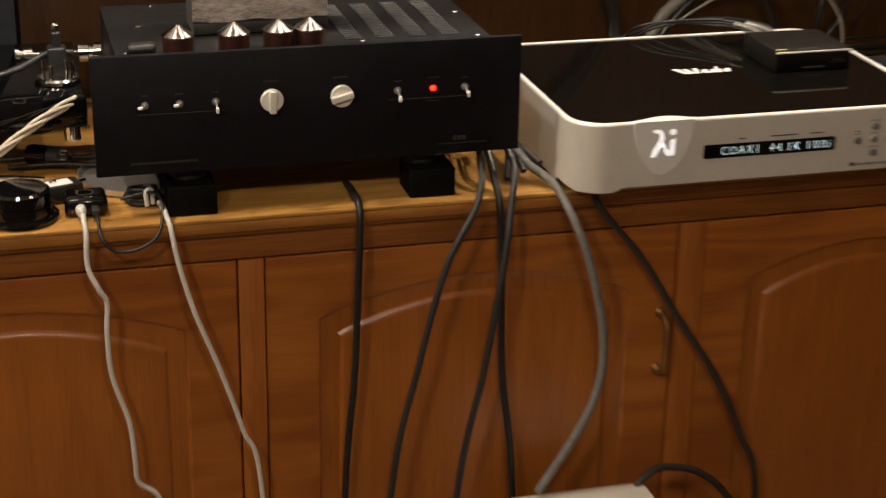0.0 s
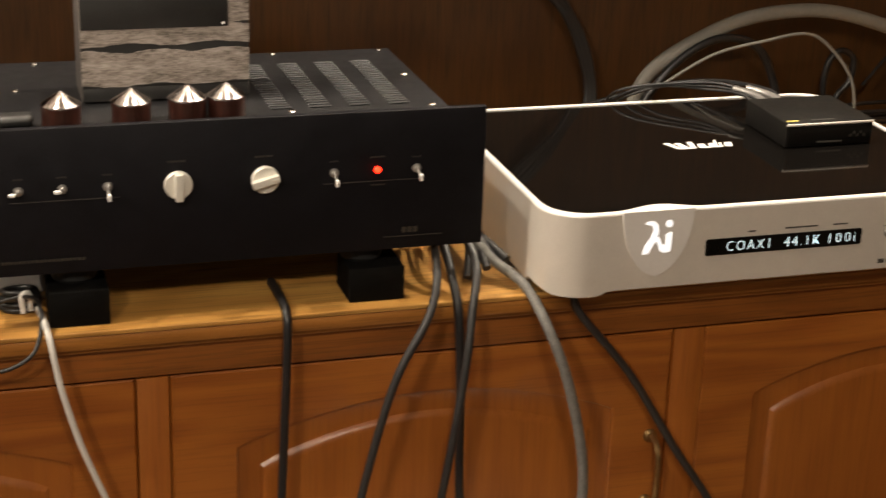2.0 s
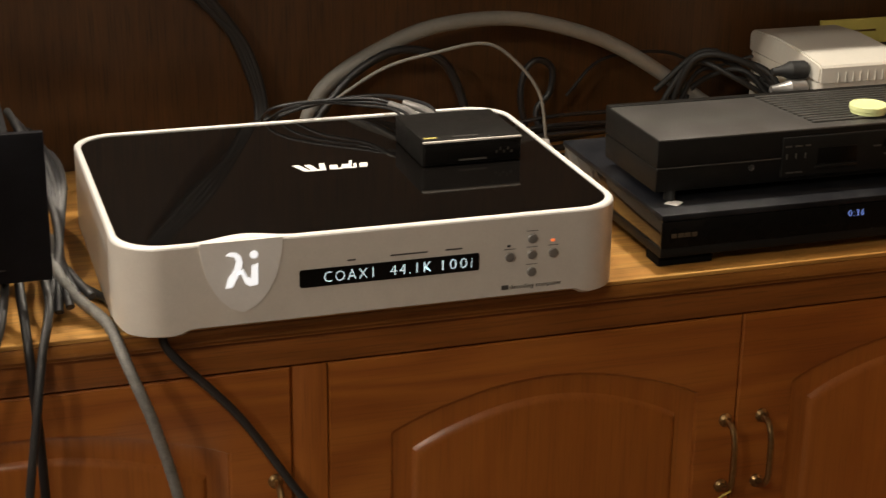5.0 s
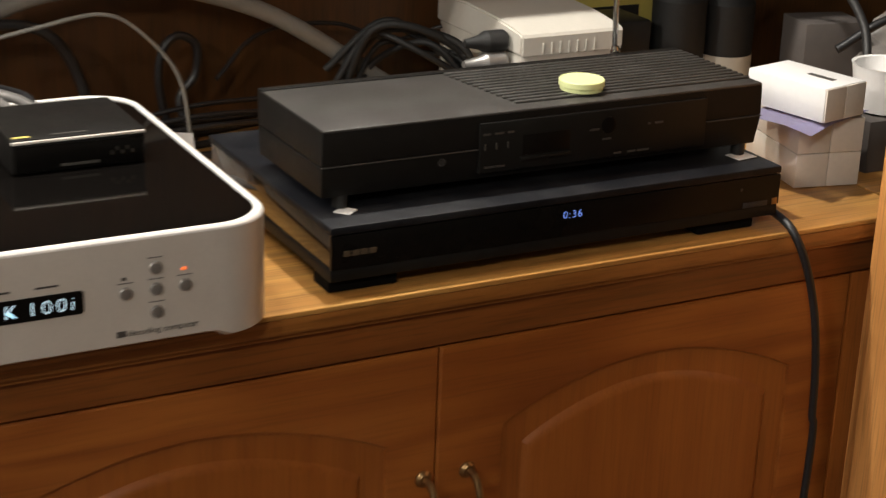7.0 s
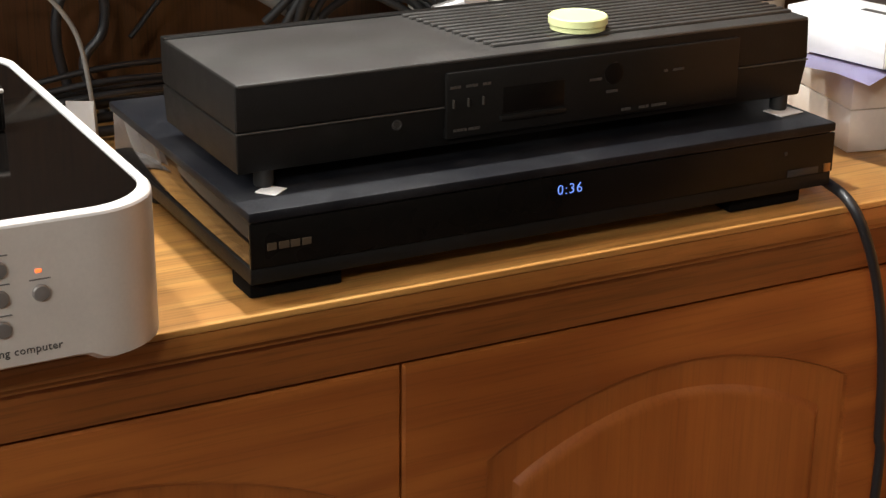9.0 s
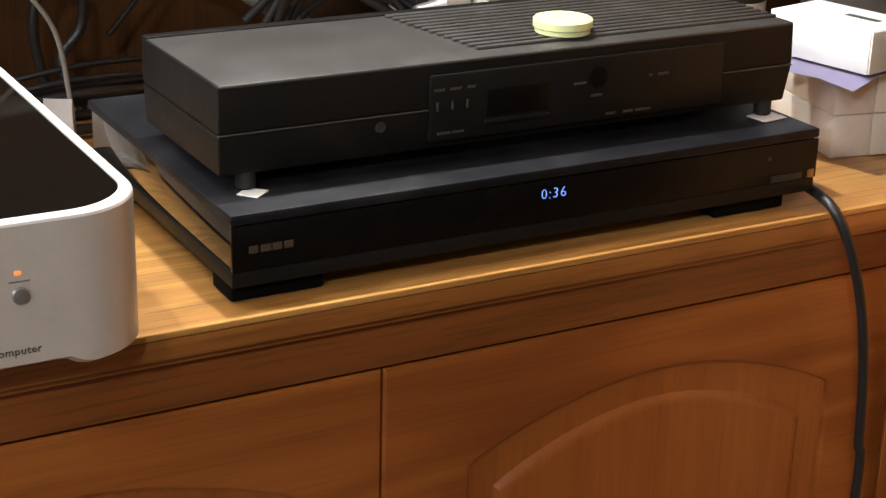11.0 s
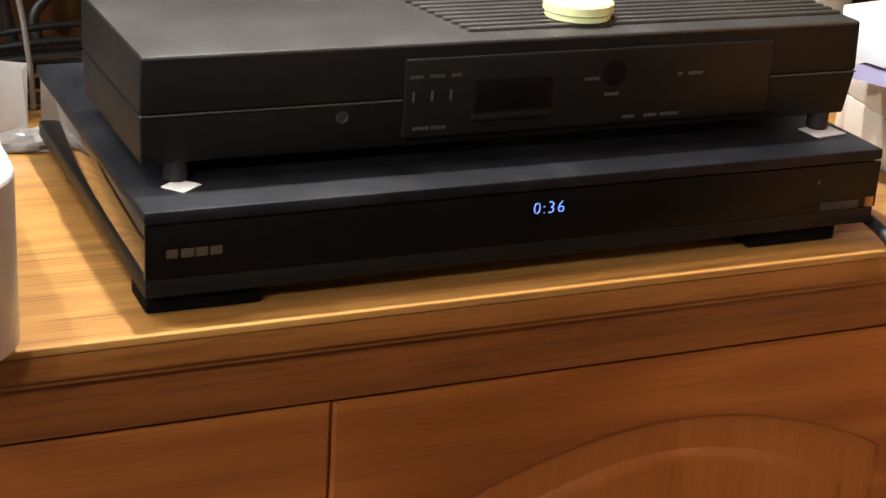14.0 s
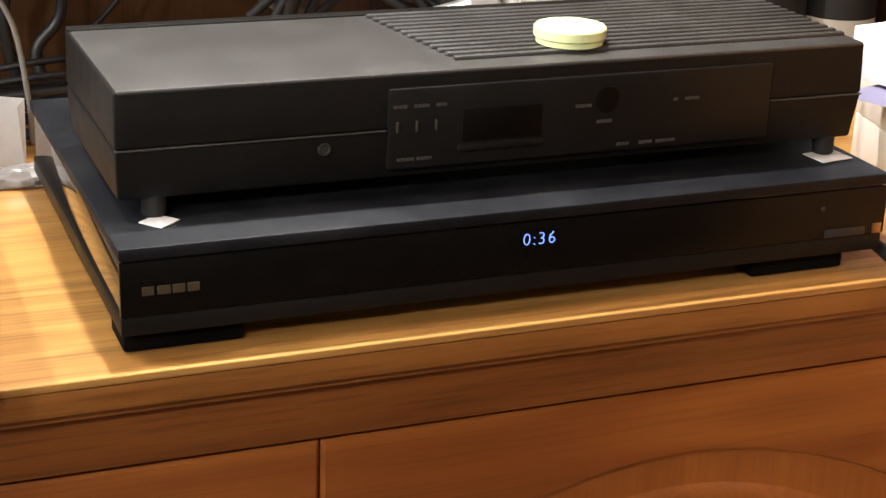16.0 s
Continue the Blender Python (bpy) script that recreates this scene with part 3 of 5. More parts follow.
whole("small_case", case, M_SATIN, "small rounded black case lying on the preamplifier", "case")

pic = thing("product_box", (-0.867, 0.15, TOP_Z + 0.0012), "upright cardboard box printed with weathered driftwood", "box")
BX0, BX1, BY0, BY1, BZ = -0.9455, -0.7905, 0.114, 0.175, TOP_Z + 0.0012
part("body", rbox(BX0, BX1, BY0, BY1, BZ, 0.296, 0.001), M_SHADEBOX, pic)
part("lower_band", rbox(BX0 + 0.001, BX1 - 0.001, BY0 - 0.0006, BY0 + 0.002, BZ, BZ + 0.0125, 0.0002), M_SATIN, pic)


def plank(z_low, z_high, seed):
    rnd = random.Random(seed)
    top = [(BX0 + (BX1 - BX0) * k / 30, z_high + 0.0016 * math.sin(k * 0.5 + seed) + rnd.uniform(-0.0006, 0.0006)) for k in range(31)]
    low = [(BX0 + (BX1 - BX0) * k / 30, z_low + 0.0014 * math.sin(k * 0.43 + 2 * seed) + rnd.uniform(-0.0006, 0.0006)) for k in range(31)]
    return plate(low + top[::-1], BY0 - 0.0010, BY0 + 0.001)


part("picture_ground", rbox(BX0 + 0.0004, BX1 - 0.0004, BY0 - 0.0004, BY0 + 0.002, BZ + 0.0127, 0.2955, 0), M_SATIN, pic)
for k, (za, zb) in enumerate(((0.1965, 0.2285), (0.2345, 0.2530), (0.2545, 0.2940))):
    part("printed_plank", plank(za, zb, k + 1), M_DRIFT, pic)
part("printed_device", rbox(BX0 + 0.0004, -0.810, BY0 - 0.0016, BY0 + 0.0005, 0.2495, 0.2952, 0.0002), M_SATIN, pic, "black device in the printed picture")
part("printed_dot", turned([(0.0014, 0), (0.0014, 0.0003)], (-0.8145, BY0 - 0.0016, 0.2525), seg=12), M_LOGOWHITE, pic)
whole("flat_case", rbox(-0.803, -0.705, 0.118, 0.172, 0.2965, 0.318, 0.002), M_SATIN, "flat black case lying on the printed box", "case")

# ---- silver converter ----
WX0, WX1, WY0, WY1, WZ = -0.536, -0.0620, -0.0370, 0.3240, 0.0930
dac = thing("converter", (-0.31, 0.15, 0.0), "silver digital converter with a glossy black glass top", "audio converter")


def band():
    """The aluminium band, its lower edge lifted between the corner feet."""
    bm = bmesh.new()
    n = 12

    def low(x, y):
        edge = min(abs(x - (WX0 + 0.030)), abs(x - (WX1 - 0.018)))
        s = min(max((edge - 0.020) / 0.012, 0), 1)
        s = s * s * (3 - 2 * s)
        return 0.0078 + 0.0048 * s if y < WY0 + 0.06 else 0.0075

    def dense(outline):
        out = []
        for a, b in zip(outline, outline[1:] + outline[:1]):
            d = math.hypot(b[0] - a[0], b[1] - a[1])
            k = max(1, int(d / 0.006))
            out += [(a[0] + (b[0] - a[0]) * j / k, a[1] + (b[1] - a[1]) * j / k) for j in range(k)]
        return out

    base = dense(rounded(WX0, WX1, WY0, WY1, 0.042, n))
    cx, cy = (WX0 + WX1) / 2, (WY0 + WY1) / 2

    def inset(d):
        sx, sy = 1 - 2 * d / (WX1 - WX0), 1 - 2 * d / (WY1 - WY0)
        return [(cx + (x - cx) * sx, cy + (y - cy) * sy) for x, y in base]

    loops = [[(x, y, low(x, y) + 0.002) for x, y in inset(0.008)], [(x, y, low(*p)) for (x, y), p in zip(inset(0.003), base)],
             [(x, y, low(*p) + 0.002) for (x, y), p in zip(inset(0.0), base)], [(x, y, WZ - 0.003) for x, y in base]]
    rings = [[bm.verts.new(p) for p in loop] for loop in loops]
    for a, b in zip(rings, rings[1:]):
        for k in range(len(a)):
            j = (k + 1) % len(a)
            bm.faces.new((a[k], a[j], b[j], b[k]))
    bmesh.ops.recalc_face_normals(bm, faces=bm.faces[:])
    return bm, base, inset


bm, base, inset = band()
part("case_band", bm, M_ALU, dac)
SHX, SHW = -0.4272, 0.0365


def rim_mesh():
    """The bright top rim, drawn back and up round the shield."""
    bm = bmesh.new()

    def bulge(x, y):
        s = max(0.0, 1 - abs(x - SHX) / 0.048) if y < WY0 + 0.01 else 0.0
        return s * s * (3 - 2 * s)

    rows = []
    for d, z in ((0.0, WZ - 0.003), (0.0004, WZ - 0.0015), (0.0016, WZ - 0.0002), (0.0052, WZ), (0.0062, WZ - 0.0006), (0.0064, WZ - 0.004)):
        row = []
        for (x, y), p in zip(inset(d), base):
            g = bulge(*p)
            row.append(bm.verts.new((x, y + (0.007 * g if d > 0.004 else 0.0), z + 0.002 * g)))
        rows.append(row)
    for a, b in zip(rows, rows[1:]):
        for k in range(len(a)):
            j = (k + 1) % len(a)
            bm.faces.new((a[k], a[j], b[j], b[k]))
    bmesh.ops.recalc_face_normals(bm, faces=bm.faces[:])
    return bm


part("top_rim", rim_mesh(), M_RIM, dac)
part("glass_top", prism(inset(0.0066), WZ - 0.012, WZ - 0.0016), M_GLASS, dac, "glossy black glass top")
part("underside", prism(inset(0.012), 0.016, 0.030), M_SATIN, dac)
for fx, fy in ((-0.49, 0.05), (-0.13, 0.05), (-0.49, 0.29), (-0.13, 0.29)):
    part("foot", lathe([(0.016, 0.0003), (0.018, 0.002), (0.018, 0.017)], (fx, fy, 0), 20), M_RUBBER, dac)
shield = [(SHX + SHW * s * w, 0.0935 - 0.0675 * t) for s, rng in ((-1, range(0, 15)), (1, range(14, -1, -1))) for t, w in [(k / 14, (1 - (k / 14) ** 2.1) ** 0.62) for k in rng]]
part("shield", plate(shield, WY0 - 0.0016, WY0 + 0.004), M_SHIELD, dac, "pale frosted shield on the front")


def emblem():
    z0, x0, s = 0.0505, SHX - 0.0150, 0.00102
    legs = [(0, 0), (5.5, 0), (9.5, 7.5), (13, 14), (15, 22), (13.5, 28), (10, 31.5), (4, 32), (1, 29.5), (8, 28), (10, 23), (7, 15), (2, 8)]
    bm = plate([(x0 + a * s, z0 + b * s) for a, b in legs], WY0 - 0.0024, WY0 - 0.0015)
    add(bm, plate([(x0 + a * s, z0 + b * s) for a, b in [(10.5, 13), (14, 11), (17, 3), (21, 0), (28, 1), (28.5, 20), (23, 18.5), (22.5, 7), (19, 8), (15.5, 16)]], WY0 - 0.0024, WY0 - 0.0015))
    return add(bm, turned([(0.0035, 0), (0.0035, 0.0008)], (x0 + 25.2 * s, WY0 - 0.0015, z0 + 28.5 * s), seg=20))


part("emblem", emblem(), G_LOGO, dac, "lit white emblem")
part("display_window", plate(rounded(-0.3760, -0.2072, 0.0428, 0.0597, 0.0025, 4), WY0 - 0.0006, WY0 + 0.002), M_GLOSS, dac, "black display window")
for words, wx, wide in (("COAX1", -0.3545, 0.0465), ("44.1K", -0.2925, 0.0390), ("100i", -0.2465, 0.0320)):
    bm = lettering(words, 0.0150, (0, 0, 0), spacing=1.25, thin=0.00034)
    span = max(v.co.x for v in bm.verts)
    part("display_text", moved(bm, Matrix.Translation((wx, WY0 - 0.0008, 0.0462)) @ Matrix.Diagonal((wide / span, 1, 1, 1))), G_TEXT, dac, "lit white display text")
for cx0, cx1, cz in ((-0.332, -0.324, 0.0642), (-0.292, -0.257, 0.0648), (-0.240, -0.224, 0.0648)):
    part("caption", rbox(cx0, cx1, WY0 - 0.0004, WY0 + 0.001, cz, cz + 0.0014, 0), M_DARKINK, dac)
for bx, bz in ((-0.1778, 0.0526), (-0.1560, 0.0688), (-0.1560, 0.0530), (-0.1560, 0.0360), (-0.1350, 0.0530)):
    part("button", turned([(0.0046, 0), (0.0046, 0.0012), (0.0040, 0.0022), (0.0, 0.0026)], (bx, WY0 - 0.0002, bz), seg=20), M_BUTTON, dac, "round grey button")
    part("caption", rbox(bx - 0.0055, bx + 0.0055, WY0 - 0.0004, WY0 + 0.001, bz + 0.0070, bz + 0.0077, 0), M_GREYINK, dac)
part("sensor", rbox(-0.1803, -0.1773, WY0 - 0.0005, WY0 + 0.001, 0.0622, 0.0644, 0), M_SATIN, dac)
part("indicator", rbox(-0.1372, -0.1338, WY0 - 0.0008, WY0 + 0.001, 0.0640, 0.0660, 0.0004), G_AMBER, dac, "glowing amber indicator")
part("print", lettering("decoding computer", 0.0062, (-0.1770, WY0 - 0.0004, 0.0205), spacing=1.05), M_DARKINK, dac)
part("print_bar", rbox(-0.1850, -0.1780, WY0 - 0.0004, WY0 + 0.001, 0.0203, 0.0247, 0), M_DARKINK, dac)


def script_mark():
    """A brush-like word mark, as plain slanted strokes of uneven height."""
    strokes = []
    x, y, z0, z1 = -0.328, 0.144, WZ - 0.0016, WZ - 0.0012
    for a, w, h, k in ((0.0, 0.0085, 0.0215, -0.35), (0.0085, 0.008, 0.020, -0.2), (0.0165, 0.007, 0.0215, 0.15), (0.026, 0.010, 0.0135, 0.2), (0.038, 0.009, 0.0135, 0.25), (0.0445, 0.0035, 0.0235, 0.3), (0.0505, 0.0035, 0.0135, 0.2), (0.056, 0.010, 0.0135, 0.3)):
        strokes.append(prism([(x + a, y + 0.001), (x + a + w * 0.8, y), (x + a + w * 0.8 + k * h, y + h), (x + a + k * h, y + h)], z0, z1))
    for a in (0.0015, 0.012, 0.029, 0.042):
        strokes.append(prism([(x + a, y), (x + a + 0.010, y - 0.0005), (x + a + 0.011, y + 0.0035), (x + a + 0.001, y + 0.004)], z0, z1 - 0.0001))
    return strokes


for stroke in script_mark():
    part("top_mark", stroke, M_LOGOWHITE, dac, "white brush stroke on the glass")

mini = thing("media_player", (-0.164, 0.175, WZ - 0.0014), "small black box with a silver front edge lying on the converter", "media player")
MZ = WZ - 0.0012
part("body", rbox(-0.2125, -0.1080, 0.126, 0.222, MZ, MZ + 0.0275, 0.0022), M_TUNER, mini)
part("silver_strip", rbox(-0.2120, -0.1085, 0.1240, 0.1268, MZ + 0.0238, MZ + 0.0260, 0.0005), M_ALU, mini, "thin silver strip")
part("front_window", rbox(-0.2100, -0.1105, 0.1248, 0.1268, MZ + 0.002, MZ + 0.0215, 0.0005), M_GLOSS, mini)
part("badge", rbox(-0.2095, -0.1960, 0.1300, 0.1335, MZ + 0.0275, MZ + 0.0278, 0), M_YELLOW, mini)
part("badge", rbox(-0.1800, -0.1520, 0.1310, 0.1335, MZ + 0.0275, MZ + 0.0278, 0), M_INK, mini)
part("front_print", rbox(-0.175, -0.145, 0.1244, 0.125, MZ + 0.004, MZ + 0.006, 0), M_INK, mini)
for k in range(5):
    part("front_print", rbox(-0.136 + 0.004 * k, -0.134 + 0.004 * k, 0.1244, 0.125, MZ + 0.009 + 0.003 * (k % 2), MZ + 0.012 + 0.003 * (k % 2), 0), M_INKDIM, mini)

# ---- disc player with the tuner on it ----
SX0, SX1, SY0, SY1 = 0.0, 0.430, 0.0157, 0.282
disc = thing("disc_player", (0.215, 0.15, 0.0), "flat glossy black disc player with a lit blue counter", "disc player")
part("top_plate", rbox(SX0, SX1, SY0, SY1, 0.0515, 0.058, 0.0014), M_DUSTTOP, disc, "dusty black top plate")
part("body", rbox(SX0 + 0.002, SX1 - 0.002, SY0 + 0.003, SY1 - 0.002, 0.0232, 0.0512, 0.0008), M_SIDE, disc)
part("front_panel", rbox(SX0 + 0.0005, SX1 - 0.0005, SY0 - 0.0002, SY0 + 0.0028, 0.0232, 0.0508, 0.0006), M_GLOSS, disc, "glossy black front panel")
part("base_plate", rbox(SX0 + 0.0005, SX1 - 0.0005, SY0 + 0.001, SY1 - 0.001, 0.0128, 0.0228, 0.0012), M_TUNER, disc)
# front feet in dead black, for the shade under the player
for fx in (0.003, 0.352):
    part("front_foot", rbox(fx, fx + 0.060, SY0 + 0.010, SY0 + 0.040, 0.0005, 0.0126, 0.0020), M_FOAM, disc)
for fx in (0.022, 0.408):
    part("foot", lathe([(0.0145, 0.0004), (0.016, 0.002), (0.016, 0.0126)], (fx, 0.225, 0), 24), M_RUBBER, disc)
for j, w in enumerate((0.0058, 0.0066, 0.0062, 0.0060)):
    part("maker_mark", rbox(0.0108 + j * 0.0073, 0.0108 + j * 0.0073 + w, SY0 - 0.0005, SY0, 0.0336, 0.0382, 0.0003, 1), M_MARK, disc)
part("counter", lettering("0:36", 0.0098, (0.2070, SY0 - 0.0004, 0.0384), spacing=1.15, thin=0.00020), G_BLUE, disc, "lit blue digits")
part("badge", rbox(0.4215, 0.4275, SY0 - 0.0006, SY0, 0.0235, 0.0295, 0.0002), M_BRASS, disc)
part("slot", rbox(0.3905, 0.4170, SY0 - 0.0005, SY0, 0.0235, 0.0285, 0.0002), M_DUSTY, disc)
part("button", turned([(0.0016, 0), (0.0012, 0.0006)], (0.388, SY0 - 0.0001, 0.041), seg=10), M_INKDIM, disc)

TX0, TX1, TY0, TY1, TZ0, TZM, TZ1 = 0.006, 0.427, 0.0480, 0.179, 0.069, 0.0955, 0.1245
tun = thing("tuner", (0.215, 0.12, 0.0585), "matt black plastic tuner with a ribbed top", "tuner")


def shell(z0, z1, foot_in, top_in):
    bm = rbox(TX0, TX1, TY0, TY1, z0, z1, 0)
    for v in bm.verts:
        low = abs(v.co.z - z0) < 1e-6
        cx = (TX0 + TX1) / 2
        k = foot_in if low else top_in
        v.co.x -= math.copysign(k * 0.4, v.co.x - cx)
        if v.co.y < 0.1:
            v.co.y += k
    bmesh.ops.bevel(bm, geom=bm.edges[:], offset=0.0016, segments=3, affect="EDGES", profile=0.5)
    return bm


part("lower_shell", shell(TZ0, TZM - 0.0006, 0.004, 0.0), M_TUNER, tun)
up = part("upper_shell", shell(TZM + 0.0002, TZ1, 0.0, 0.0012), M_TUNER, tun)
# top, seam and ribs: overhead light put into the paler plastic
part("top_panel", rbox(TX0 + 0.0016, TX1 - 0.0016, TY0 + 0.0004, TY1 - 0.0064, TZ1 - 0.0022, TZ1 + 0.0005, 0.0015), M_TUNERTOP, tun, "dusty black top panel, its plastic paled for overhead light")
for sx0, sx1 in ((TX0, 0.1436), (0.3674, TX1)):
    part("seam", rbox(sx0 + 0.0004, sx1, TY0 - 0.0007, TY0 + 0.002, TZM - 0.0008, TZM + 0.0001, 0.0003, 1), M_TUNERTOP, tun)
part("back_lip", rbox(TX0 + 0.001, TX1 - 0.001, TY1 - 0.006, TY1 + 0.003, TZM + 0.004, TZ1 + 0.0012, 0.001), M_TUNER, tun)
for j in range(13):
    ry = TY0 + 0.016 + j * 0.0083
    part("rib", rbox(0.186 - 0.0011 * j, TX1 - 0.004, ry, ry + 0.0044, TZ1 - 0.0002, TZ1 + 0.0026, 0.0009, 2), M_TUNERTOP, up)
pan = part("control_panel", rbox(0.1440, 0.3670, TY0 - 0.0016, TY0 + 0.004, 0.0745, 0.1172, 0.0014), M_TUNERPANEL, tun)
part("display_window", rbox(0.1840, 0.2290, TY0 - 0.0022, TY0, 0.0870, 0.1040, 0.0006), M_GLOSS, pan)
part("display_sill", rbox(0.1815, 0.2300, TY0 - 0.0042, TY0, 0.0822, 0.0858, 0.0012), M_TUNERPANEL, pan)
part("dial", turned([(0.0072, 0), (0.0072, 0.0008), (0.0056, 0.0012), (0.0, 0.0006)], (0.2665, TY0 - 0.0012, 0.1035), seg=28), M_GLOSS, pan)
for j in range(3):
    part("slider", rbox(0.1480 + 0.0105 * j, 0.1492 + 0.0105 * j, TY0 - 0.0034, TY0 - 0.001, 0.0945, 0.1000, 0.0003, 1), M_INKDIM, pan)
for px, w, pz in ((0.1465, 0.0075, 0.1068), (0.1575, 0.0085, 0.1068), (0.1695, 0.0060, 0.1068), (0.1490, 0.0095, 0.0790), (0.1595, 0.0085, 0.0790), (0.2480, 0.0095, 0.1002), (0.2610, 0.0090, 0.0910),
                 (0.2735, 0.0075, 0.0775), (0.2870, 0.0080, 0.0775), (0.2970, 0.0120, 0.0775), (0.3060, 0.0028, 0.1000), (0.3130, 0.0090, 0.1000)):
    n = max(2, int(w / 0.0021))
    for k in range(n):
        part("caption", rbox(px + k * w / n, px + (k + 0.86) * w / n, TY0 - 0.0020, TY0 - 0.0010, pz, pz + 0.0017, 0), M_INK, pan)
part("jack", turned([(0.0034, 0), (0.0034, 0.0010), (0.0026, 0.0012), (0.0022, 0.0004), (0, 0.0004)], (0.1110, TY0 + 0.0012, 0.0880), seg=20), M_TUNERTOP, tun)
for fx in (0.0265, 0.4125):
    for fy in (0.058, 0.162):
        part("foot", lathe([(0.0055, 0.0), (0.0062, 0.001), (0.0062, 0.0112)], (fx, fy, 0.0590), 20), M_RUBBER, tun)
part("antenna", tube([(0.3640, 0.190, 0.085), (0.3625, 0.190, 0.160), (0.3560, 0.1905, 0.42)], 0.0026, 10, 8), M_CHROME, tun, "chrome telescopic antenna")
part("antenna_hinge", lathe([(0.0040, 0), (0.0048, 0.003), (0.0048, 0.018), (0.0036, 0.022)], (0.3640, 0.190, 0.108), 16), M_CHROME, tun)
for px, py, spin in ((0.027, 0.048, 40), (0.4125, 0.050, 8)):
    k = 1.0 if px < 0.2 else 1.5
    pad = rbox(-0.0072 * k, 0.0072 * k, -0.0070, 0.0070 * k, 0.0582, 0.0588, 0)
    whole("paper_pad", moved(pad, pose(px, py, 0, 0, 0, spin)), M_PAPER, "folded white paper under the tuner's foot", "paper", "pads under the tuner")
dish = thing("round_box", (0.2580, 0.0790, TZ1 + 0.0024), "round pale lime plastic box with a lid", "box")
part("base", lathe([(0.0172, 0.0), (0.0183, 0.0006), (0.0183, 0.0046)], (0.2580, 0.0790, TZ1 + 0.0024), 48), M_LIME, dish)
part("lid", lathe([(0.0193, 0.0040), (0.0196, 0.0043), (0.0196, 0.0088), (0.0188, 0.0096), (0.0180, 0.0092), (0.0, 0.0090)], (0.2580, 0.0790, TZ1 + 0.0024), 48), M_LIME, dish)

# ---- small white boxes beside the players ----
SPIN = pose(0.516, 0.0995, 0, 0, 0, -11.5)
for k in range(2):
    for j in range(2):
        b = rbox(0.0342 * k + 0.0004, 0.0342 * k + 0.0338, 0.0, 0.105, 0.0006 + 0.0335 * j, 0.0334 + 0.0335 * j, 0.0008)
        whole("card_box", moved(b, SPIN), M_CREAM, "small cream card box in a stack of four", "box", "stacked card boxes")
sheet = bmesh.new()
grid = [[sheet.verts.new((-0.012 + 0.105 * i / 8, -0.014 + 0.075 * j / 8, 0.0674 + 0.0003 * math.sin(i) - 0.0045 * max(0, 1 - (i + j) / 3))) for j in range(9)] for i in range(9)]
for i in range(8):
    for j in range(8):
        sheet.faces.new((grid[i][j], grid[i + 1][j], grid[i + 1][j + 1], grid[i][j + 1]))
bmesh.ops.solidify(sheet, geom=sheet.faces[:], thickness=0.0004)
whole("leaflet", moved(sheet, pose(0.5035, 0.0780, 0.0018, 0, 0, 20)), M_LILAC, "lilac and white printed leaflet on the card boxes", "paper")
wb = thing("white_box", (0.53, 0.13, 0.0712), "white card box with a slot lying on the stack", "box")
TOPB = pose(0.5180, 0.0715, 0.0718, 0, 0, -78)
part("body", moved(rbox(-0.0920, 0.0, 0.0, 0.058, 0.0, 0.0325, 0.0008), TOPB), M_WHITE, wb)
part("flap", moved(rbox(0.0004, 0.0020, 0.0005, 0.0287, 0.0005, 0.0318, 0.0004), TOPB), M_CREAM, wb)
part("flap", moved(rbox(0.0004, 0.0020, 0.0293, 0.0575, 0.0005, 0.0318, 0.0004), TOPB), M_CREAM, wb)
part("slot", moved(rbox(-0.046, -0.016, 0.029, 0.036, 0.0322, 0.0328, 0), TOPB), M_DARKINK, wb)
cup = bmesh.new()
add(cup, lathe([(0.024, 0.0), (0.030, 0.002), (0.036, 0.045), (0.037, 0.047), (0.034, 0.046), (0.028, 0.006), (0, 0.005)], (0.655, 0.14, 0.053), 40))
whole("white_dish", cup, M_WHITE, "white dish standing beside the boxes", "dish")
whole("dark_carton", rbox(0.612, 0.70, 0.11, 0.19, 0.0006, 0.0525, 0.001), M_SHADEBOX, "dark grey carton under the white dish", "box")

# ---- behind the players ----
ad = thing("power_adapter", (0.37, 0.35, 0.0), "aged white plastic power unit with cooling slots", "power unit")
part("body", prism(rounded(0.321, 0.436, 0.286, 0.46, 0.008, 5), 0.0006, 0.100), M_BEIGE, ad)


def hood():
    bm = bmesh.new()
    prof = [(0.285, 0.1004), (0.285, 0.1185), (0.287, 0.1215), (0.291, 0.1230), (0.34, 0.1285), (0.40, 0.1305), (0.454, 0.1270), (0.461, 0.1220), (0.461, 0.1004)]
    a, b = [[bm.verts.new((x, y, z)) for y, z in prof] for x in (0.320, 0.437)]
    for k in range(len(prof)):
        j = (k + 1) % len(prof)
        bm.faces.new((a[k], a[j], b[j], b[k]))
    bm.faces.new(a)
    bm.faces.new(b[::-1])
    bmesh.ops.recalc_face_normals(bm, faces=bm.faces[:])
    bmesh.ops.bevel(bm, geom=[e for e in bm.edges if abs(e.verts[0].co.x - e.verts[1].co.x) < 1e-6], offset=0.002, segments=2, affect="EDGES")
    return bm


part("hood", hood(), M_BEIGE, ad)
for k in range(7):
    part("cooling_slot", rbox(0.344 + 0.0098 * k, 0.3458 + 0.0098 * k, 0.2843, 0.2855, 0.101, 0.1125, 0.0004, 1), M_SLOT, ad)
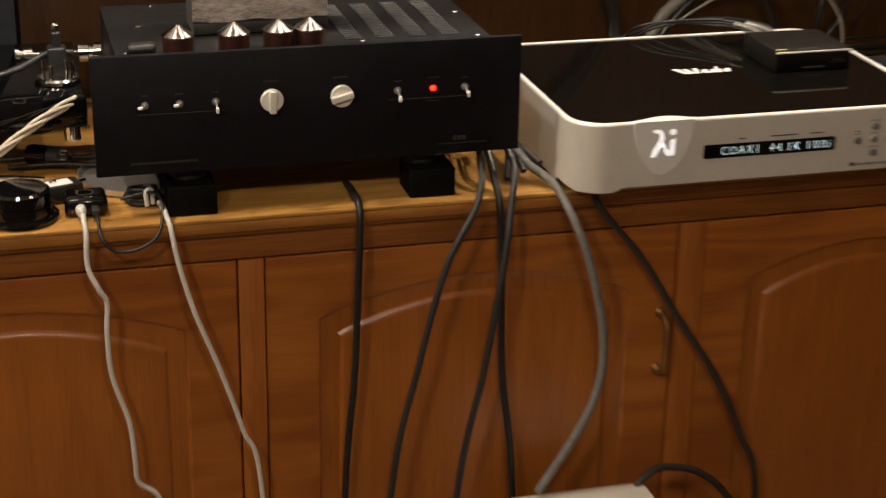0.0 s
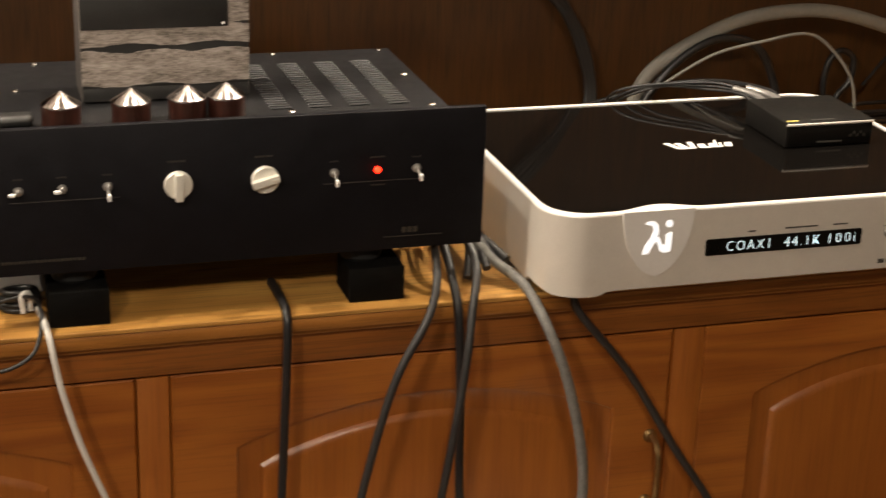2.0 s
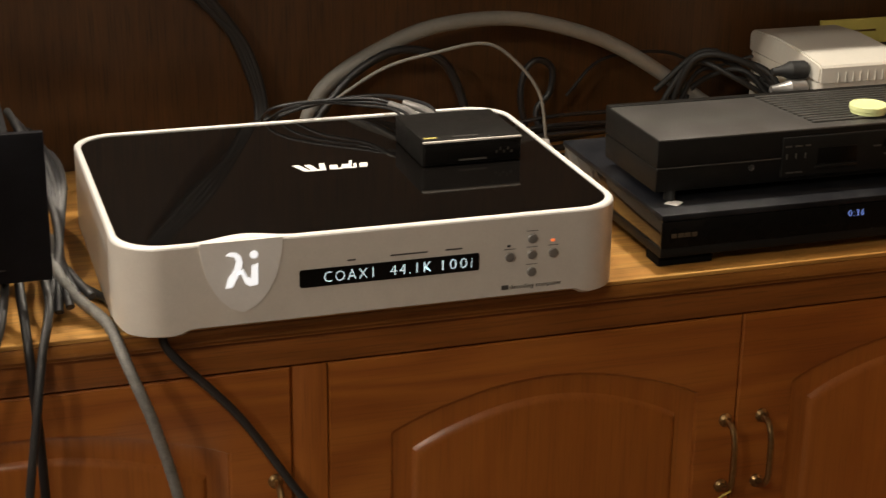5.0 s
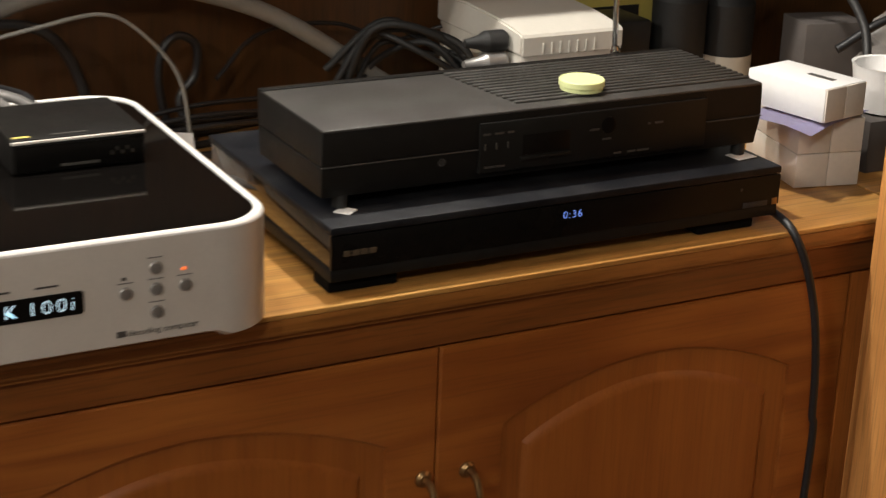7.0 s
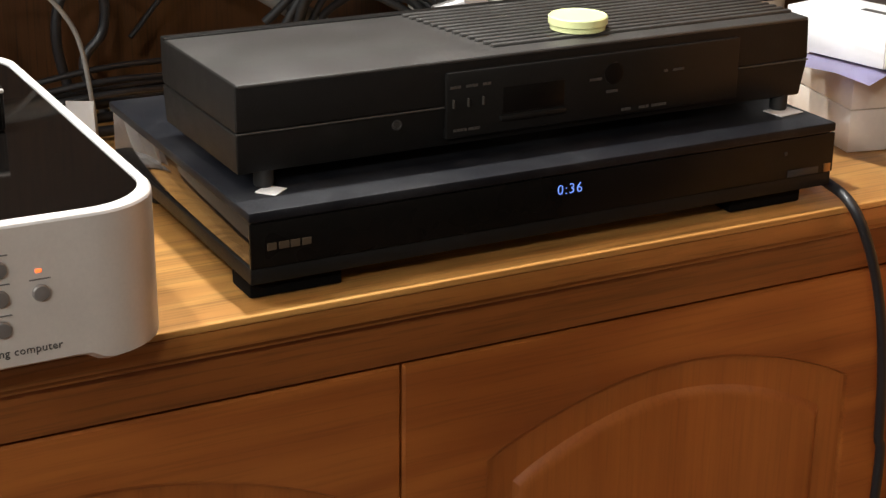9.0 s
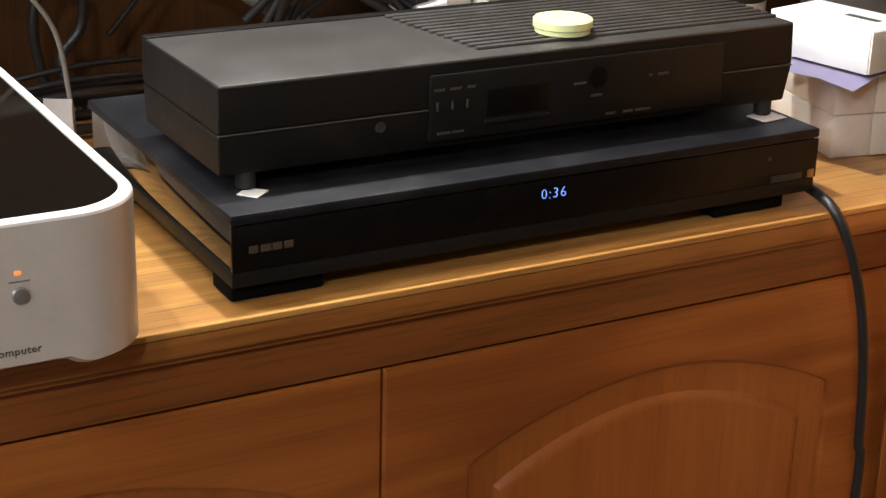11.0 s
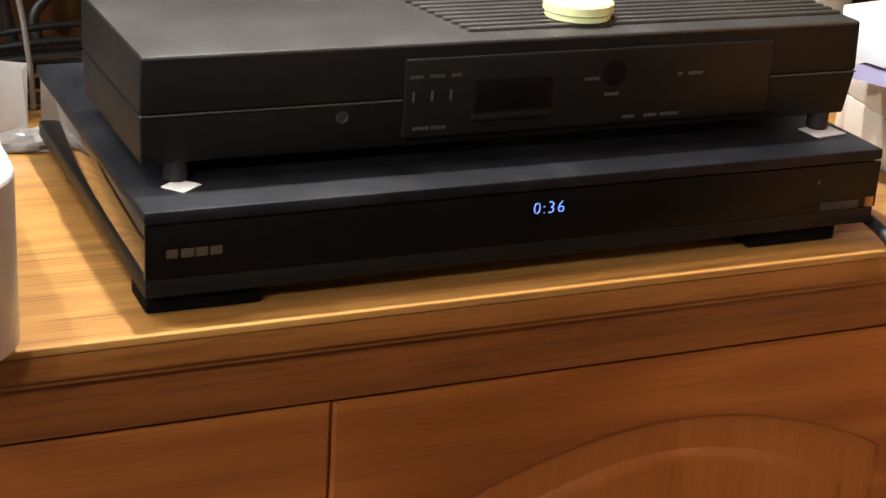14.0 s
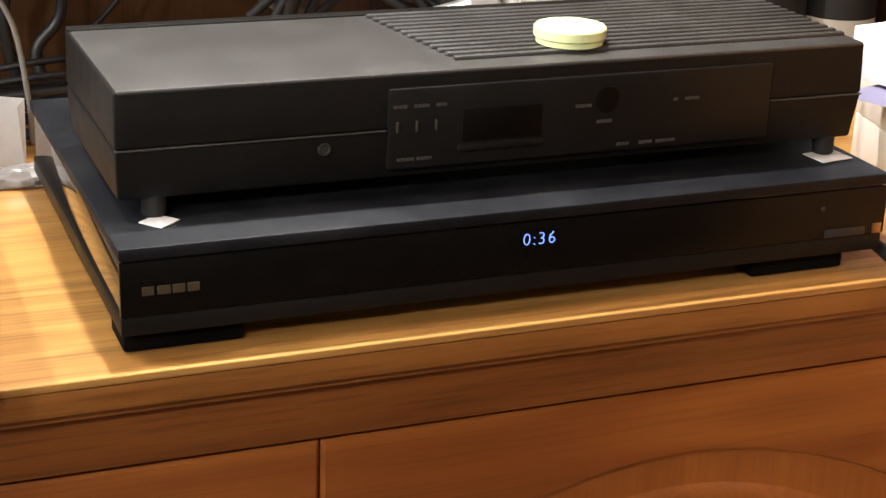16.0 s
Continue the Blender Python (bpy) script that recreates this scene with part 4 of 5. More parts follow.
for k, (px, pz) in enumerate(((0.316, 0.112), (0.314, 0.092), (0.319, 0.075))):
    plug = turned([(0.009, 0), (0.011, 0.003), (0.011, 0.022), (0.007, 0.030), (0.004, 0.045)], (px, 0.31 - 0.004 * k, pz), "-x", 16)
    part("plug", plug, M_RUBBER if k != 1 else M_BUTTON, ad, "round plug in the power unit's side")
sign = thing("yellow_card", (0.49, 0.475, 0.0), "yellow printed card in a dark frame leaning on the wall", "card")
part("card", rbox(0.425, 0.603, 0.470, 0.474, 0.0006, 0.1285, 0.0005), M_YELLOW, sign)
part("dark_field", rbox(0.430, 0.580, 0.4685, 0.4698, 0.004, 0.096, 0), M_SATIN, sign)
part("printed_line", rbox(0.425, 0.505, 0.4692, 0.4698, 0.112, 0.1145, 0), M_BRASS, sign)
part("printed_line", rbox(0.425, 0.490, 0.4692, 0.4698, 0.105, 0.1070, 0), M_BRASS, sign)
dark = thing("black_unit", (0.5, 0.42, 0.0), "black plastic unit with a red button", "unit")
part("body", rbox(0.448, 0.545, 0.39, 0.455, 0.0006, 0.098, 0.004), M_SATIN, dark)
part("button", lathe([(0.008, 0), (0.008, 0.006), (0.006, 0.008), (0, 0.008)], (0.463, 0.405, 0.098), 16), M_RED, dark, "red button")
for bx, by, r, h in ((0.590, 0.405, 0.030, 0.135), (0.652, 0.400, 0.030, 0.128)):
    bt = thing("spray_can", (bx, by, 0.0), "dark can with a pale band near its base", "can", "dark cans by the wall")
    part("body", lathe([(r * 0.95, 0.0006), (r, 0.003), (r, h - 0.02), (r * 0.8, h - 0.008), (r * 0.5, h)], (bx, by, 0), 32), M_RUBBER, bt)
    part("band", lathe([(r + 0.0004, 0.03), (r + 0.0004, 0.052)], (bx, by, 0), 32, False), M_SLOT, bt)
whole("carton", moved(rbox(-0.036, 0.036, -0.028, 0.028, 0.0006, 0.098, 0.0012), pose(0.735, 0.335, 0, 0, 0, -12)), M_SHADEBOX, "dark grey card carton", "box")


def crumple(cx, cy, rx, ry, rz, seed, n=26, m=14):
    bm = bmesh.new()
    rows = []
    for i in range(m + 1):
        f = math.pi / 2 * i / m
        row = []
        for k in range(n):
            a = 2 * math.pi * k / n
            d = Vector((math.cos(a) * math.cos(f), math.sin(a) * math.cos(f), math.sin(f)))
            s = 1 + 0.32 * noise.noise(d * 2.3 + Vector((seed, 0, 0))) + 0.16 * noise.noise(d * 6 + Vector((0, seed, 0)))
            row.append(bm.verts.new((cx + d.x * rx * s, cy + d.y * ry * s, max(0.0008, d.z * rz * s))))
        rows.append(row)
    for a, b in zip(rows, rows[1:]):
        for k in range(n):
            bm.faces.new((a[k], a[(k + 1) % n], b[(k + 1) % n], b[k]))
    bmesh.ops.remove_doubles(bm, verts=bm.verts[:], dist=1e-5)
    bmesh.ops.recalc_face_normals(bm, faces=bm.faces[:])
    return bm


whole("plastic_bag", crumple(0.86, 0.30, 0.12, 0.10, 0.098, 3.0), M_BAG, "crumpled grey plastic bag", "bag")


def folded(points, height, thick=0.0012):
    """Standing folded paper: a zigzag wall with an uneven upper edge."""
    bm = bmesh.new()
    cols = []
    for k, (x, y) in enumerate(points):
        cols.append([bm.verts.new((x + 0.004 * f * math.sin(k * 2.1), y + 0.006 * f * math.cos(k * 1.7), 0.0008 + height * f * (1 + 0.12 * math.sin(k * 2.6)))) for f in (0, 0.35, 0.7, 1.0)])
    for a, c in zip(cols, cols[1:]):
        for f in range(3):
            bm.faces.new((a[f], c[f], c[f + 1], a[f + 1]))
    bmesh.ops.solidify(bm, geom=bm.faces[:], thickness=thick)
    bmesh.ops.recalc_face_normals(bm, faces=bm.faces[:])
    return bm


whole("tissue", folded([(-0.062, 0.352), (-0.056, 0.326), (-0.044, 0.334), (-0.034, 0.316), (-0.018, 0.322), (0.000, 0.314), (0.004, 0.338), (-0.014, 0.352)], 0.043), M_PAPER, "folded white paper tissue standing between the devices", "tissue")
whole("clear_film", moved(crumple(0, 0, 0.034, 0.011, 0.012, 11.0, 22, 8), pose(-0.004, 0.296, 0)), M_BAG, "crumpled translucent film on the worktop", "film")

# ---- cables ----
def cable(points, r, material, label, group="", per=10, braid=0.0, seg=10):
    return whole("cable", tube(points, r, seg, per, braid), material, label, "cable", group)


HANG = "cables hanging over the edge"
cable([(-0.778, 0.075, 0.006), (-0.778, 0.035, 0.007), (-0.778, 0.004, 0.004), (-0.7785, -0.006, -0.02), (-0.781, -0.006, -0.10), (-0.785, -0.004, -0.21), (-0.797, -0.002, -0.376), (-0.81, 0.0, -0.845)], 0.0042, M_CABLE, "thick black cable hanging over the edge", HANG)
cable([(-0.61, 0.15, 0.05), (-0.622, 0.07, 0.055), (-0.630, 0.012, 0.030), (-0.645, -0.016, -0.004), (-0.682, -0.028, -0.070), (-0.714, -0.028, -0.197), (-0.746, -0.028, -0.365), (-0.78, -0.02, -0.845)], 0.0041, M_CABLEG, "dark grey cable hanging from behind the preamplifier", HANG)
cable([(-0.60, 0.15, 0.045), (-0.612, 0.07, 0.050), (-0.612, 0.014, 0.012), (-0.611, -0.004, -0.02), (-0.608, -0.008, -0.10), (-0.604, -0.008, -0.221), (-0.585, -0.008, -0.39), (-0.56, 0.0, -0.845)], 0.0044, M_CABLE, "black cable hanging from behind the preamplifier", HANG)
cable([(-0.585, 0.15, 0.045), (-0.592, 0.07, 0.052), (-0.590, 0.016, 0.030), (-0.601, -0.012, -0.006), (-0.613, -0.030, -0.072), (-0.634, -0.032, -0.206), (-0.664, -0.030, -0.376), (-0.70, -0.02, -0.845)], 0.0041, M_CABLEG, "dark grey cable crossing in front of another", HANG)
cable([(-0.575, 0.16, 0.040), (-0.578, 0.08, 0.040), (-0.562, 0.045, 0.022), (-0.540, 0.012, 0.006), (-0.527, -0.025, -0.026), (-0.509, -0.038, -0.078), (-0.490, -0.040, -0.160), (-0.489, -0.040, -0.225), (-0.510, -0.042, -0.285), (-0.565, -0.046, -0.372)], 0.0050, M_BRAID, "grey braided cable bowing over the edge", HANG, 22, 0.10, 12)
cable([(-0.55, 0.11, 0.006), (-0.520, 0.045, 0.006), (-0.497, 0.004, 0.001), (-0.487, -0.004, -0.022), (-0.426, 0.004, -0.096), (-0.372, 0.004, -0.182), (-0.319, 0.002, -0.262), (-0.278, -0.002, -0.350), (-0.247, -0.002, -0.453), (-0.23, 0.0, -0.845)], 0.0041, M_CABLEG, "dark grey cable running down from under the converter", HANG)
cable([(-1.086, 0.034, 0.012), (-1.0855, 0.010, 0.010), (-1.0845, -0.006, -0.004), (-1.085, -0.010, -0.040), (-1.075, -0.014, -0.066), (-1.067, -0.012, -0.084), (-1.069, -0.014, -0.12), (-1.066, -0.012, -0.175), (-1.050, -0.012, -0.235), (-1.046, -0.012, -0.285), (-1.043, -0.010, -0.315), (-1.020, -0.010, -0.340), (-1.0, -0.01, -0.42), (-1.0, -0.01, -0.845)], 0.0030, M_WHITECABLE, "thin white cable with kinks hanging over the edge", HANG)
cable([(-0.999, 0.048, 0.008), (-0.997, 0.018, 0.010), (-0.993, -0.006, -0.002), (-0.986, -0.012, -0.045), (-0.973, -0.014, -0.097), (-0.961, -0.014, -0.133), (-0.945, -0.014, -0.178), (-0.920, -0.014, -0.26), (-0.899, -0.014, -0.355), (-0.88, -0.01, -0.845)], 0.0030, M_WHITECABLE, "thin white cable hanging over the edge", HANG)
cable([(-1.071, 0.030, 0.010), (-1.070, 0.008, 0.006), (-1.068, -0.010, -0.008), (-1.055, -0.014, -0.022), (-1.030, -0.014, -0.022), (-1.008, -0.010, -0.010), (-0.999, 0.010, 0.008), (-1.000, 0.030, 0.022), (-1.012, 0.050, 0.020), (-1.040, 0.062, 0.010)], 0.0019, M_CABLE, "thin black cable looping over the edge")
cable([(0.470, 0.16, 0.007), (0.447, 0.08, 0.008), (0.4365, 0.028, 0.010), (0.4335, -0.002, 0.004), (0.4440, -0.012, -0.024), (0.4600, -0.012, -0.07), (0.4690, -0.012, -0.120), (0.4730, -0.012, -0.175), (0.4750, -0.012, -0.264), (0.46, 0.0, -0.845)], 0.0038, M_CABLE, "thick black cable with pale print hanging past the edge", HANG)
cable([(-0.285, 0.35, 0.004), (-0.266, 0.41, 0.045), (-0.253, 0.43, 0.071), (-0.228, 0.43, 0.105), (-0.168, 0.43, 0.139), (-0.103, 0.43, 0.161), (-0.018, 0.43, 0.1655), (0.060, 0.43, 0.149), (0.137, 0.43, 0.117), (0.243, 0.43, 0.048), (0.30, 0.42, 0.010)], 0.0088, M_HOSE, "thick grey hose arching against the wall", "", 14, 0, 14)
BACKC = "cables behind the devices"
for k in range(4):
    o = 0.006 * k
    cable([(-0.440 + o, 0.49, 0.28), (-0.386 + o, 0.470 - 0.004 * k, 0.212), (-0.344 + o * 0.8, 0.462, 0.168 - o * 0.5), (-0.322 + o * 0.6, 0.457, 0.120), (-0.311 + o * 0.5, 0.45, 0.070), (-0.325 + o, 0.43, 0.006)], 0.0042, M_CABLEG if k % 2 else M_CABLE, "dark cable hanging down the wall in a bundle", BACKC)
cable([(-0.52, 0.40, 0.01), (-0.42, 0.41, 0.045), (-0.33, 0.40, 0.068), (-0.26, 0.38, 0.092), (-0.20, 0.34, 0.108), (-0.17, 0.26, 0.118), (-0.165, 0.222, 0.112)], 0.0026, M_CABLE, "thin black cable behind the converter", BACKC)
cable([(-0.27, 0.42, 0.03), (-0.218, 0.42, 0.100), (-0.172, 0.42, 0.132), (-0.133, 0.42, 0.137), (-0.100, 0.42, 0.123), (-0.078, 0.42, 0.088), (-0.06, 0.41, 0.02)], 0.0052, M_CABLE, "black cable arching under the hose", BACKC)
cable([(-0.24, 0.40, 0.085), (-0.18, 0.38, 0.128), (-0.123, 0.36, 0.148), (-0.068, 0.36, 0.1545), (-0.033, 0.36, 0.1345), (0.0, 0.36, 0.093), (0.010, 0.36, 0.040), (0.012, 0.36, 0.006)], 0.0019, M_HOSE, "thin pale cable arching behind the converter", BACKC)
cable([(0.02, 0.44, 0.006), (0.008, 0.44, 0.06), (0.012, 0.44, 0.096), (0.028, 0.44, 0.110), (0.046, 0.44, 0.099), (0.045, 0.44, 0.070), (0.028, 0.44, 0.045), (0.04, 0.43, 0.006)], 0.0042, M_CABLE, "black cable standing in a loop", BACKC)
cable([(0.07, 0.45, 0.06), (0.12, 0.46, 0.10), (0.20, 0.46, 0.105), (0.26, 0.45, 0.085), (0.31, 0.43, 0.10)], 0.0022, M_CABLE, "thin black cable along the wall", BACKC)
for k in range(7):
    y, z = 0.375 + 0.012 * (k % 4), 0.008 + 0.007 * k
    cable([(-0.10, y + 0.02, z * 0.4 + 0.005), (0.02, y, z), (0.12, y + 0.01, z + 0.004 * math.sin(k)), (0.24, y + 0.015, z), (0.34, y + 0.04, 0.006 + z * 0.5)], 0.0042 - 0.0003 * k, M_CABLE, "black cable lying in a tangle behind the players", BACKC)
tangle = random.Random(5)
for k in range(7):
    w = [tangle.uniform(-0.016, 0.016) for _ in range(8)]
    cable([(0.19 + w[0], 0.42, 0.02 + 0.008 * k), (0.225 + w[1], 0.41 + w[2], 0.075 + w[3] + 0.008 * k), (0.265 + w[4], 0.38 + w[5], 0.098 + w[6]), (0.300, 0.35 + w[7] * 0.5, 0.07 + w[3]), (0.305 + w[2] * 0.3, 0.34, 0.012 + 0.004 * k)], 0.0030 + 0.0004 * (k % 4), M_RUBBER, "black cable bunched beside the power unit", BACKC)
for k in range(3):
    cable([(-0.200 + 0.01 * k, 0.222, 0.110), (-0.205 + 0.006 * k, 0.25, 0.116), (-0.225, 0.29, 0.112 + 0.004 * k), (-0.275 - 0.02 * k, 0.33, 0.106), (-0.33, 0.36, 0.07), (-0.36, 0.37, 0.01)], 0.0017, M_CABLE if k else M_CABLEG, "thin cable plugged into the small black box", "cables of the small box")
for k in range(2):
    plug = tube([(-0.186 + 0.018 * k, 0.222, 0.113), (-0.192 + 0.018 * k, 0.245, 0.116), (-0.205 + 0.016 * k, 0.268, 0.118)], 0.0042, 12, 6)
    whole("cable_plug", plug, M_BUTTON, "grey metal plug behind the small black box", "plug", "plugs of the small box")
for k in range(5):
    cable([(-0.598 + 0.006 * k, 0.30, 0.13 - 0.01 * k), (-0.592 + 0.008 * k, 0.25, 0.125 - 0.008 * k), (-0.574 + 0.004 * k, 0.18, 0.085), (-0.570, 0.12, 0.055 - 0.004 * k), (-0.580 + 0.004 * k, 0.07, 0.035), (-0.590 + 0.01 * k, 0.04, 0.008 + 0.004 * k)], 0.0042, M_CABLE if k % 2 else M_CABLEG, "dark cable bundled between the devices", "cables between the devices")
cable([(0.66, 0.36, 0.13), (0.675, 0.33, 0.165), (0.70, 0.29, 0.155), (0.715, 0.25, 0.11), (0.70, 0.22, 0.06), (0.69, 0.21, 0.055)], 0.0048, M_CABLEG, "dark grey cable arching over the boxes", BACKC)
cable([(0.70, 0.27, 0.08), (0.76, 0.25, 0.115), (0.83, 0.22, 0.105), (0.90, 0.20, 0.05)], 0.0048, M_CABLE, "black cable arching over the plastic bag", BACKC)
cable([(0.0915, 0.004, -0.253), (0.088, -0.002, -0.250), (0.078, -0.004, -0.253), (0.064, -0.002, -0.265), (0.056, 0.0, -0.297)], 0.0013, M_YELLOW, "thin yellow cord tied to a door handle")
cable([(-0.5820, 0.36, 0.004), (-0.5835, 0.40, 0.05), (-0.578, 0.41, 0.075), (-0.565, 0.41, 0.072), (-0.545, 0.41, 0.03), (-0.535, 0.41, 0.006)], 0.0020, M_CABLE, "thin black wire standing in a hook", BACKC)

# ---- white case on the floor below, with its lead ----
wc = thing("white_case", (-0.52, -0.11, FLOOR_Z), "white plastic case standing on the floor", "case")
part("body", prism(rounded(-0.603, -0.428, -0.20, -0.045, 0.012, 5), FLOOR_Z + 0.0008, -0.388), M_BEIGE, wc)
part("lid", prism(rounded(-0.605, -0.426, -0.202, -0.043, 0.013, 5), -0.3875, -0.378), M_BEIGE, wc)
cable([(-0.44, -0.05, -0.385), (-0.425, -0.045, -0.370), (-0.397, -0.040, -0.362), (-0.35, -0.04, -0.375), (-0.308, -0.04, -0.415), (-0.27, -0.04, -0.50), (-0.26, -0.04, -0.845)], 0.0046, M_CABLEG, "grey lead bowing out of the white case")

# ---- turntable and small things at the sideboard's other end ----
tt = thing("turntable", (-1.25, 0.28, 0.0), "black turntable with a chrome tonearm", "turntable")
part("plinth", rbox(-1.55, -1.065, 0.17, 0.43, 0.062, 0.098, 0.004), M_GLOSSY, tt, "glossy black plinth")
part("adjuster", lathe([(0.009, 0.044), (0.010, 0.046), (0.010, 0.0615)], (-1.083, 0.185, 0), 20), M_CHROME, tt)
for fx, fy in ((-1.12, 0.37), (-1.12, 0.41), (-1.5, 0.24), (-1.5, 0.40)):
    part("foot", lathe([(0.020, 0.0006), (0.022, 0.004), (0.010, 0.012), (0.010, 0.045), (0.016, 0.050), (0.016, 0.0618)], (fx, fy, 0), 24), M_RUBBER, tt)
part("platter", lathe([(0.150, 0.0985), (0.152, 0.100), (0.152, 0.118), (0.148, 0.121), (0, 0.121)], (-1.345, 0.30, 0), 64), M_SATIN, tt)
part("plinth_ring", moved(lathe([(0.0065, 0.0), (0.0085, 0.0), (0.0085, 0.0006), (0.0065, 0.0006), (0.0065, 0.0)], (0, 0, 0), 24, False), pose(-1.142, 0.172, 0.0985)), M_CHROME, tt)
AXP = (-1.093, 0.245)
arm = part("tonearm_base", lathe([(0.026, 0.0985), (0.027, 0.0995), (0.027, 0.1035), (0.024, 0.106), (0.013, 0.107)], (*AXP, 0), 40), M_CHROME, tt, "chrome tonearm base")
part("bearing_block", rbox(AXP[0] - 0.011, AXP[0] + 0.011, AXP[1] - 0.012, AXP[1] + 0.012, 0.107, 0.142, 0.003, 3), M_SATIN, arm)
part("post", lathe([(0.0055, 0.1425), (0.0055, 0.158), (0.0042, 0.160), (0.0042, 0.164)], (*AXP, 0), 20), M_SATIN, arm)
part("post_cap", lathe([(0.0048, 0.1642), (0.0048, 0.168), (0.003, 0.170), (0, 0.1705)], (*AXP, 0), 20), M_CHROME, arm)
part("tonearm", tube([(AXP[0] + 0.02, 0.245, 0.133), (AXP[0] - 0.01, 0.243, 0.134), (-1.14, 0.225, 0.122), (-1.19, 0.20, 0.118), (-1.30, 0.19, 0.121)], 0.0040, 12, 10), M_SATIN, arm)
part("counterweight", turned([(0.009, 0), (0.0115, 0.001), (0.0115, 0.012), (0.0085, 0.013), (0.0085, 0.018), (0.012, 0.019), (0.012, 0.028), (0.009, 0.029)], (AXP[0] + 0.024, 0.245, 0.133), "x", 28), M_CHROME, arm)
part("cross_bar", tube([(AXP[0] - 0.042, 0.243, 0.134), (AXP[0] + 0.05, 0.246, 0.133)], 0.0028, 10, 2), M_CHROME, arm)
part("side_weight", turned([(0.0075, 0), (0.0075, 0.010), (0.0055, 0.011), (0.0055, 0.014), (0.0085, 0.015), (0.0085, 0.020)], (AXP[0] - 0.028, 0.243, 0.134), "-x", 24), M_CHROME, arm)
for k in range(6):
    a = k * math.pi / 3
    part("arm_screw", lathe([(0.0024, 0.106), (0.0024, 0.122 + 0.006 * (k % 2)), (0, 0.124 + 0.006 * (k % 2))], (AXP[0] + 0.018 * math.cos(a), AXP[1] + 0.018 * math.sin(a), 0), 10), M_CHROME, arm)
twist = bmesh.new()
for k in range(4):
    pts = []
    for j in range(26):
        s = j / 25
        c = Vector((-1.185 + 0.108 * s, 0.13 + 0.045 * s, 0.038 + 0.058 * s + 0.02 * s * (1 - s)))
        a = 2 * math.pi * (s * 0.9 + k / 4)
        pts.append(c + Vector((0.2 * math.cos(a), 0.5 * math.cos(a), math.sin(a))) * 0.0044)
    add(twist, tube(pts, 0.0024, 8, 3))
whole("twisted_wire", twist, M_TWIST, "beige twisted wire leading to the turntable", "wire")
valve = thing("valve", (-1.11, 0.17, 0.0), "dark vacuum tube lying on its side with metal pins", "vacuum tube")
VM = pose(-1.138, 0.232, 0.0138, 0, 90, -26) @ Matrix.Scale(0.82, 4)
part("bulb", moved(lathe([(0.0, -0.002), (0.008, 0.0), (0.014, 0.004), (0.0158, 0.012), (0.0158, 0.034), (0.0145, 0.036)], seg=28), VM), M_GLOSSY, valve)
part("base", moved(lathe([(0.0150, 0.0362), (0.0160, 0.037), (0.0160, 0.054), (0.0140, 0.056), (0.006, 0.056), (0.005, 0.066), (0, 0.066)], seg=28), VM), M_SATIN, valve)
for k in range(8):
    a = 2 * math.pi * k / 8
    part("pin", moved(lathe([(0.0014, 0.056), (0.0014, 0.0655), (0, 0.067)], (0.0100 * math.cos(a), 0.0100 * math.sin(a), 0), 8), VM), M_CHROME, valve)
puck = thing("record_weight", (-1.150, 0.048, 0.0), "stepped black record weight", "weight")
part("flange", lathe([(0.041, 0.0006), (0.043, 0.002), (0.043, 0.0055), (0.036, 0.0080)], (-1.152, 0.050, 0), 56), M_GLOSSY, puck)
part("body", lathe([(0.0355, 0.0082), (0.0355, 0.0180), (0.033, 0.0190), (0.033, 0.0215), (0.0345, 0.0225), (0.0345, 0.0340), (0.031, 0.0365), (0.0, 0.0365)], (-1.152, 0.050, 0), 56), M_GLOSSY, puck)
bulb = tube([(-1.175, 0.135, 0.012), (-1.120, 0.118, 0.012)], 0.0110, 20, 2)
whole("metal_tube", bulb, M_CHROME, "short polished metal tube lying down", "tube")
blk = thing("black_block", (-1.105, 0.108, 0.0), "small black block with a white label on top", "box")
BM = pose(-1.108, 0.100, 0, 0, 0, 18)
part("body", moved(rbox(-0.026, 0.026, -0.014, 0.014, 0.0006, 0.021, 0.0015), BM), M_SATIN, blk)
part("label", moved(rbox(-0.022, 0.016, -0.0095, 0.0095, 0.0211, 0.0214, 0), BM), M_PAPER, blk)
usb = thing("usb_adapter", (-1.079, 0.055, 0.0), "glossy black square adapter with a ring mark", "adapter")
part("body", rbox(-1.1035, -1.0560, 0.036, 0.078, 0.0006, 0.0225, 0.0065, 4), M_GLOSSY, usb)
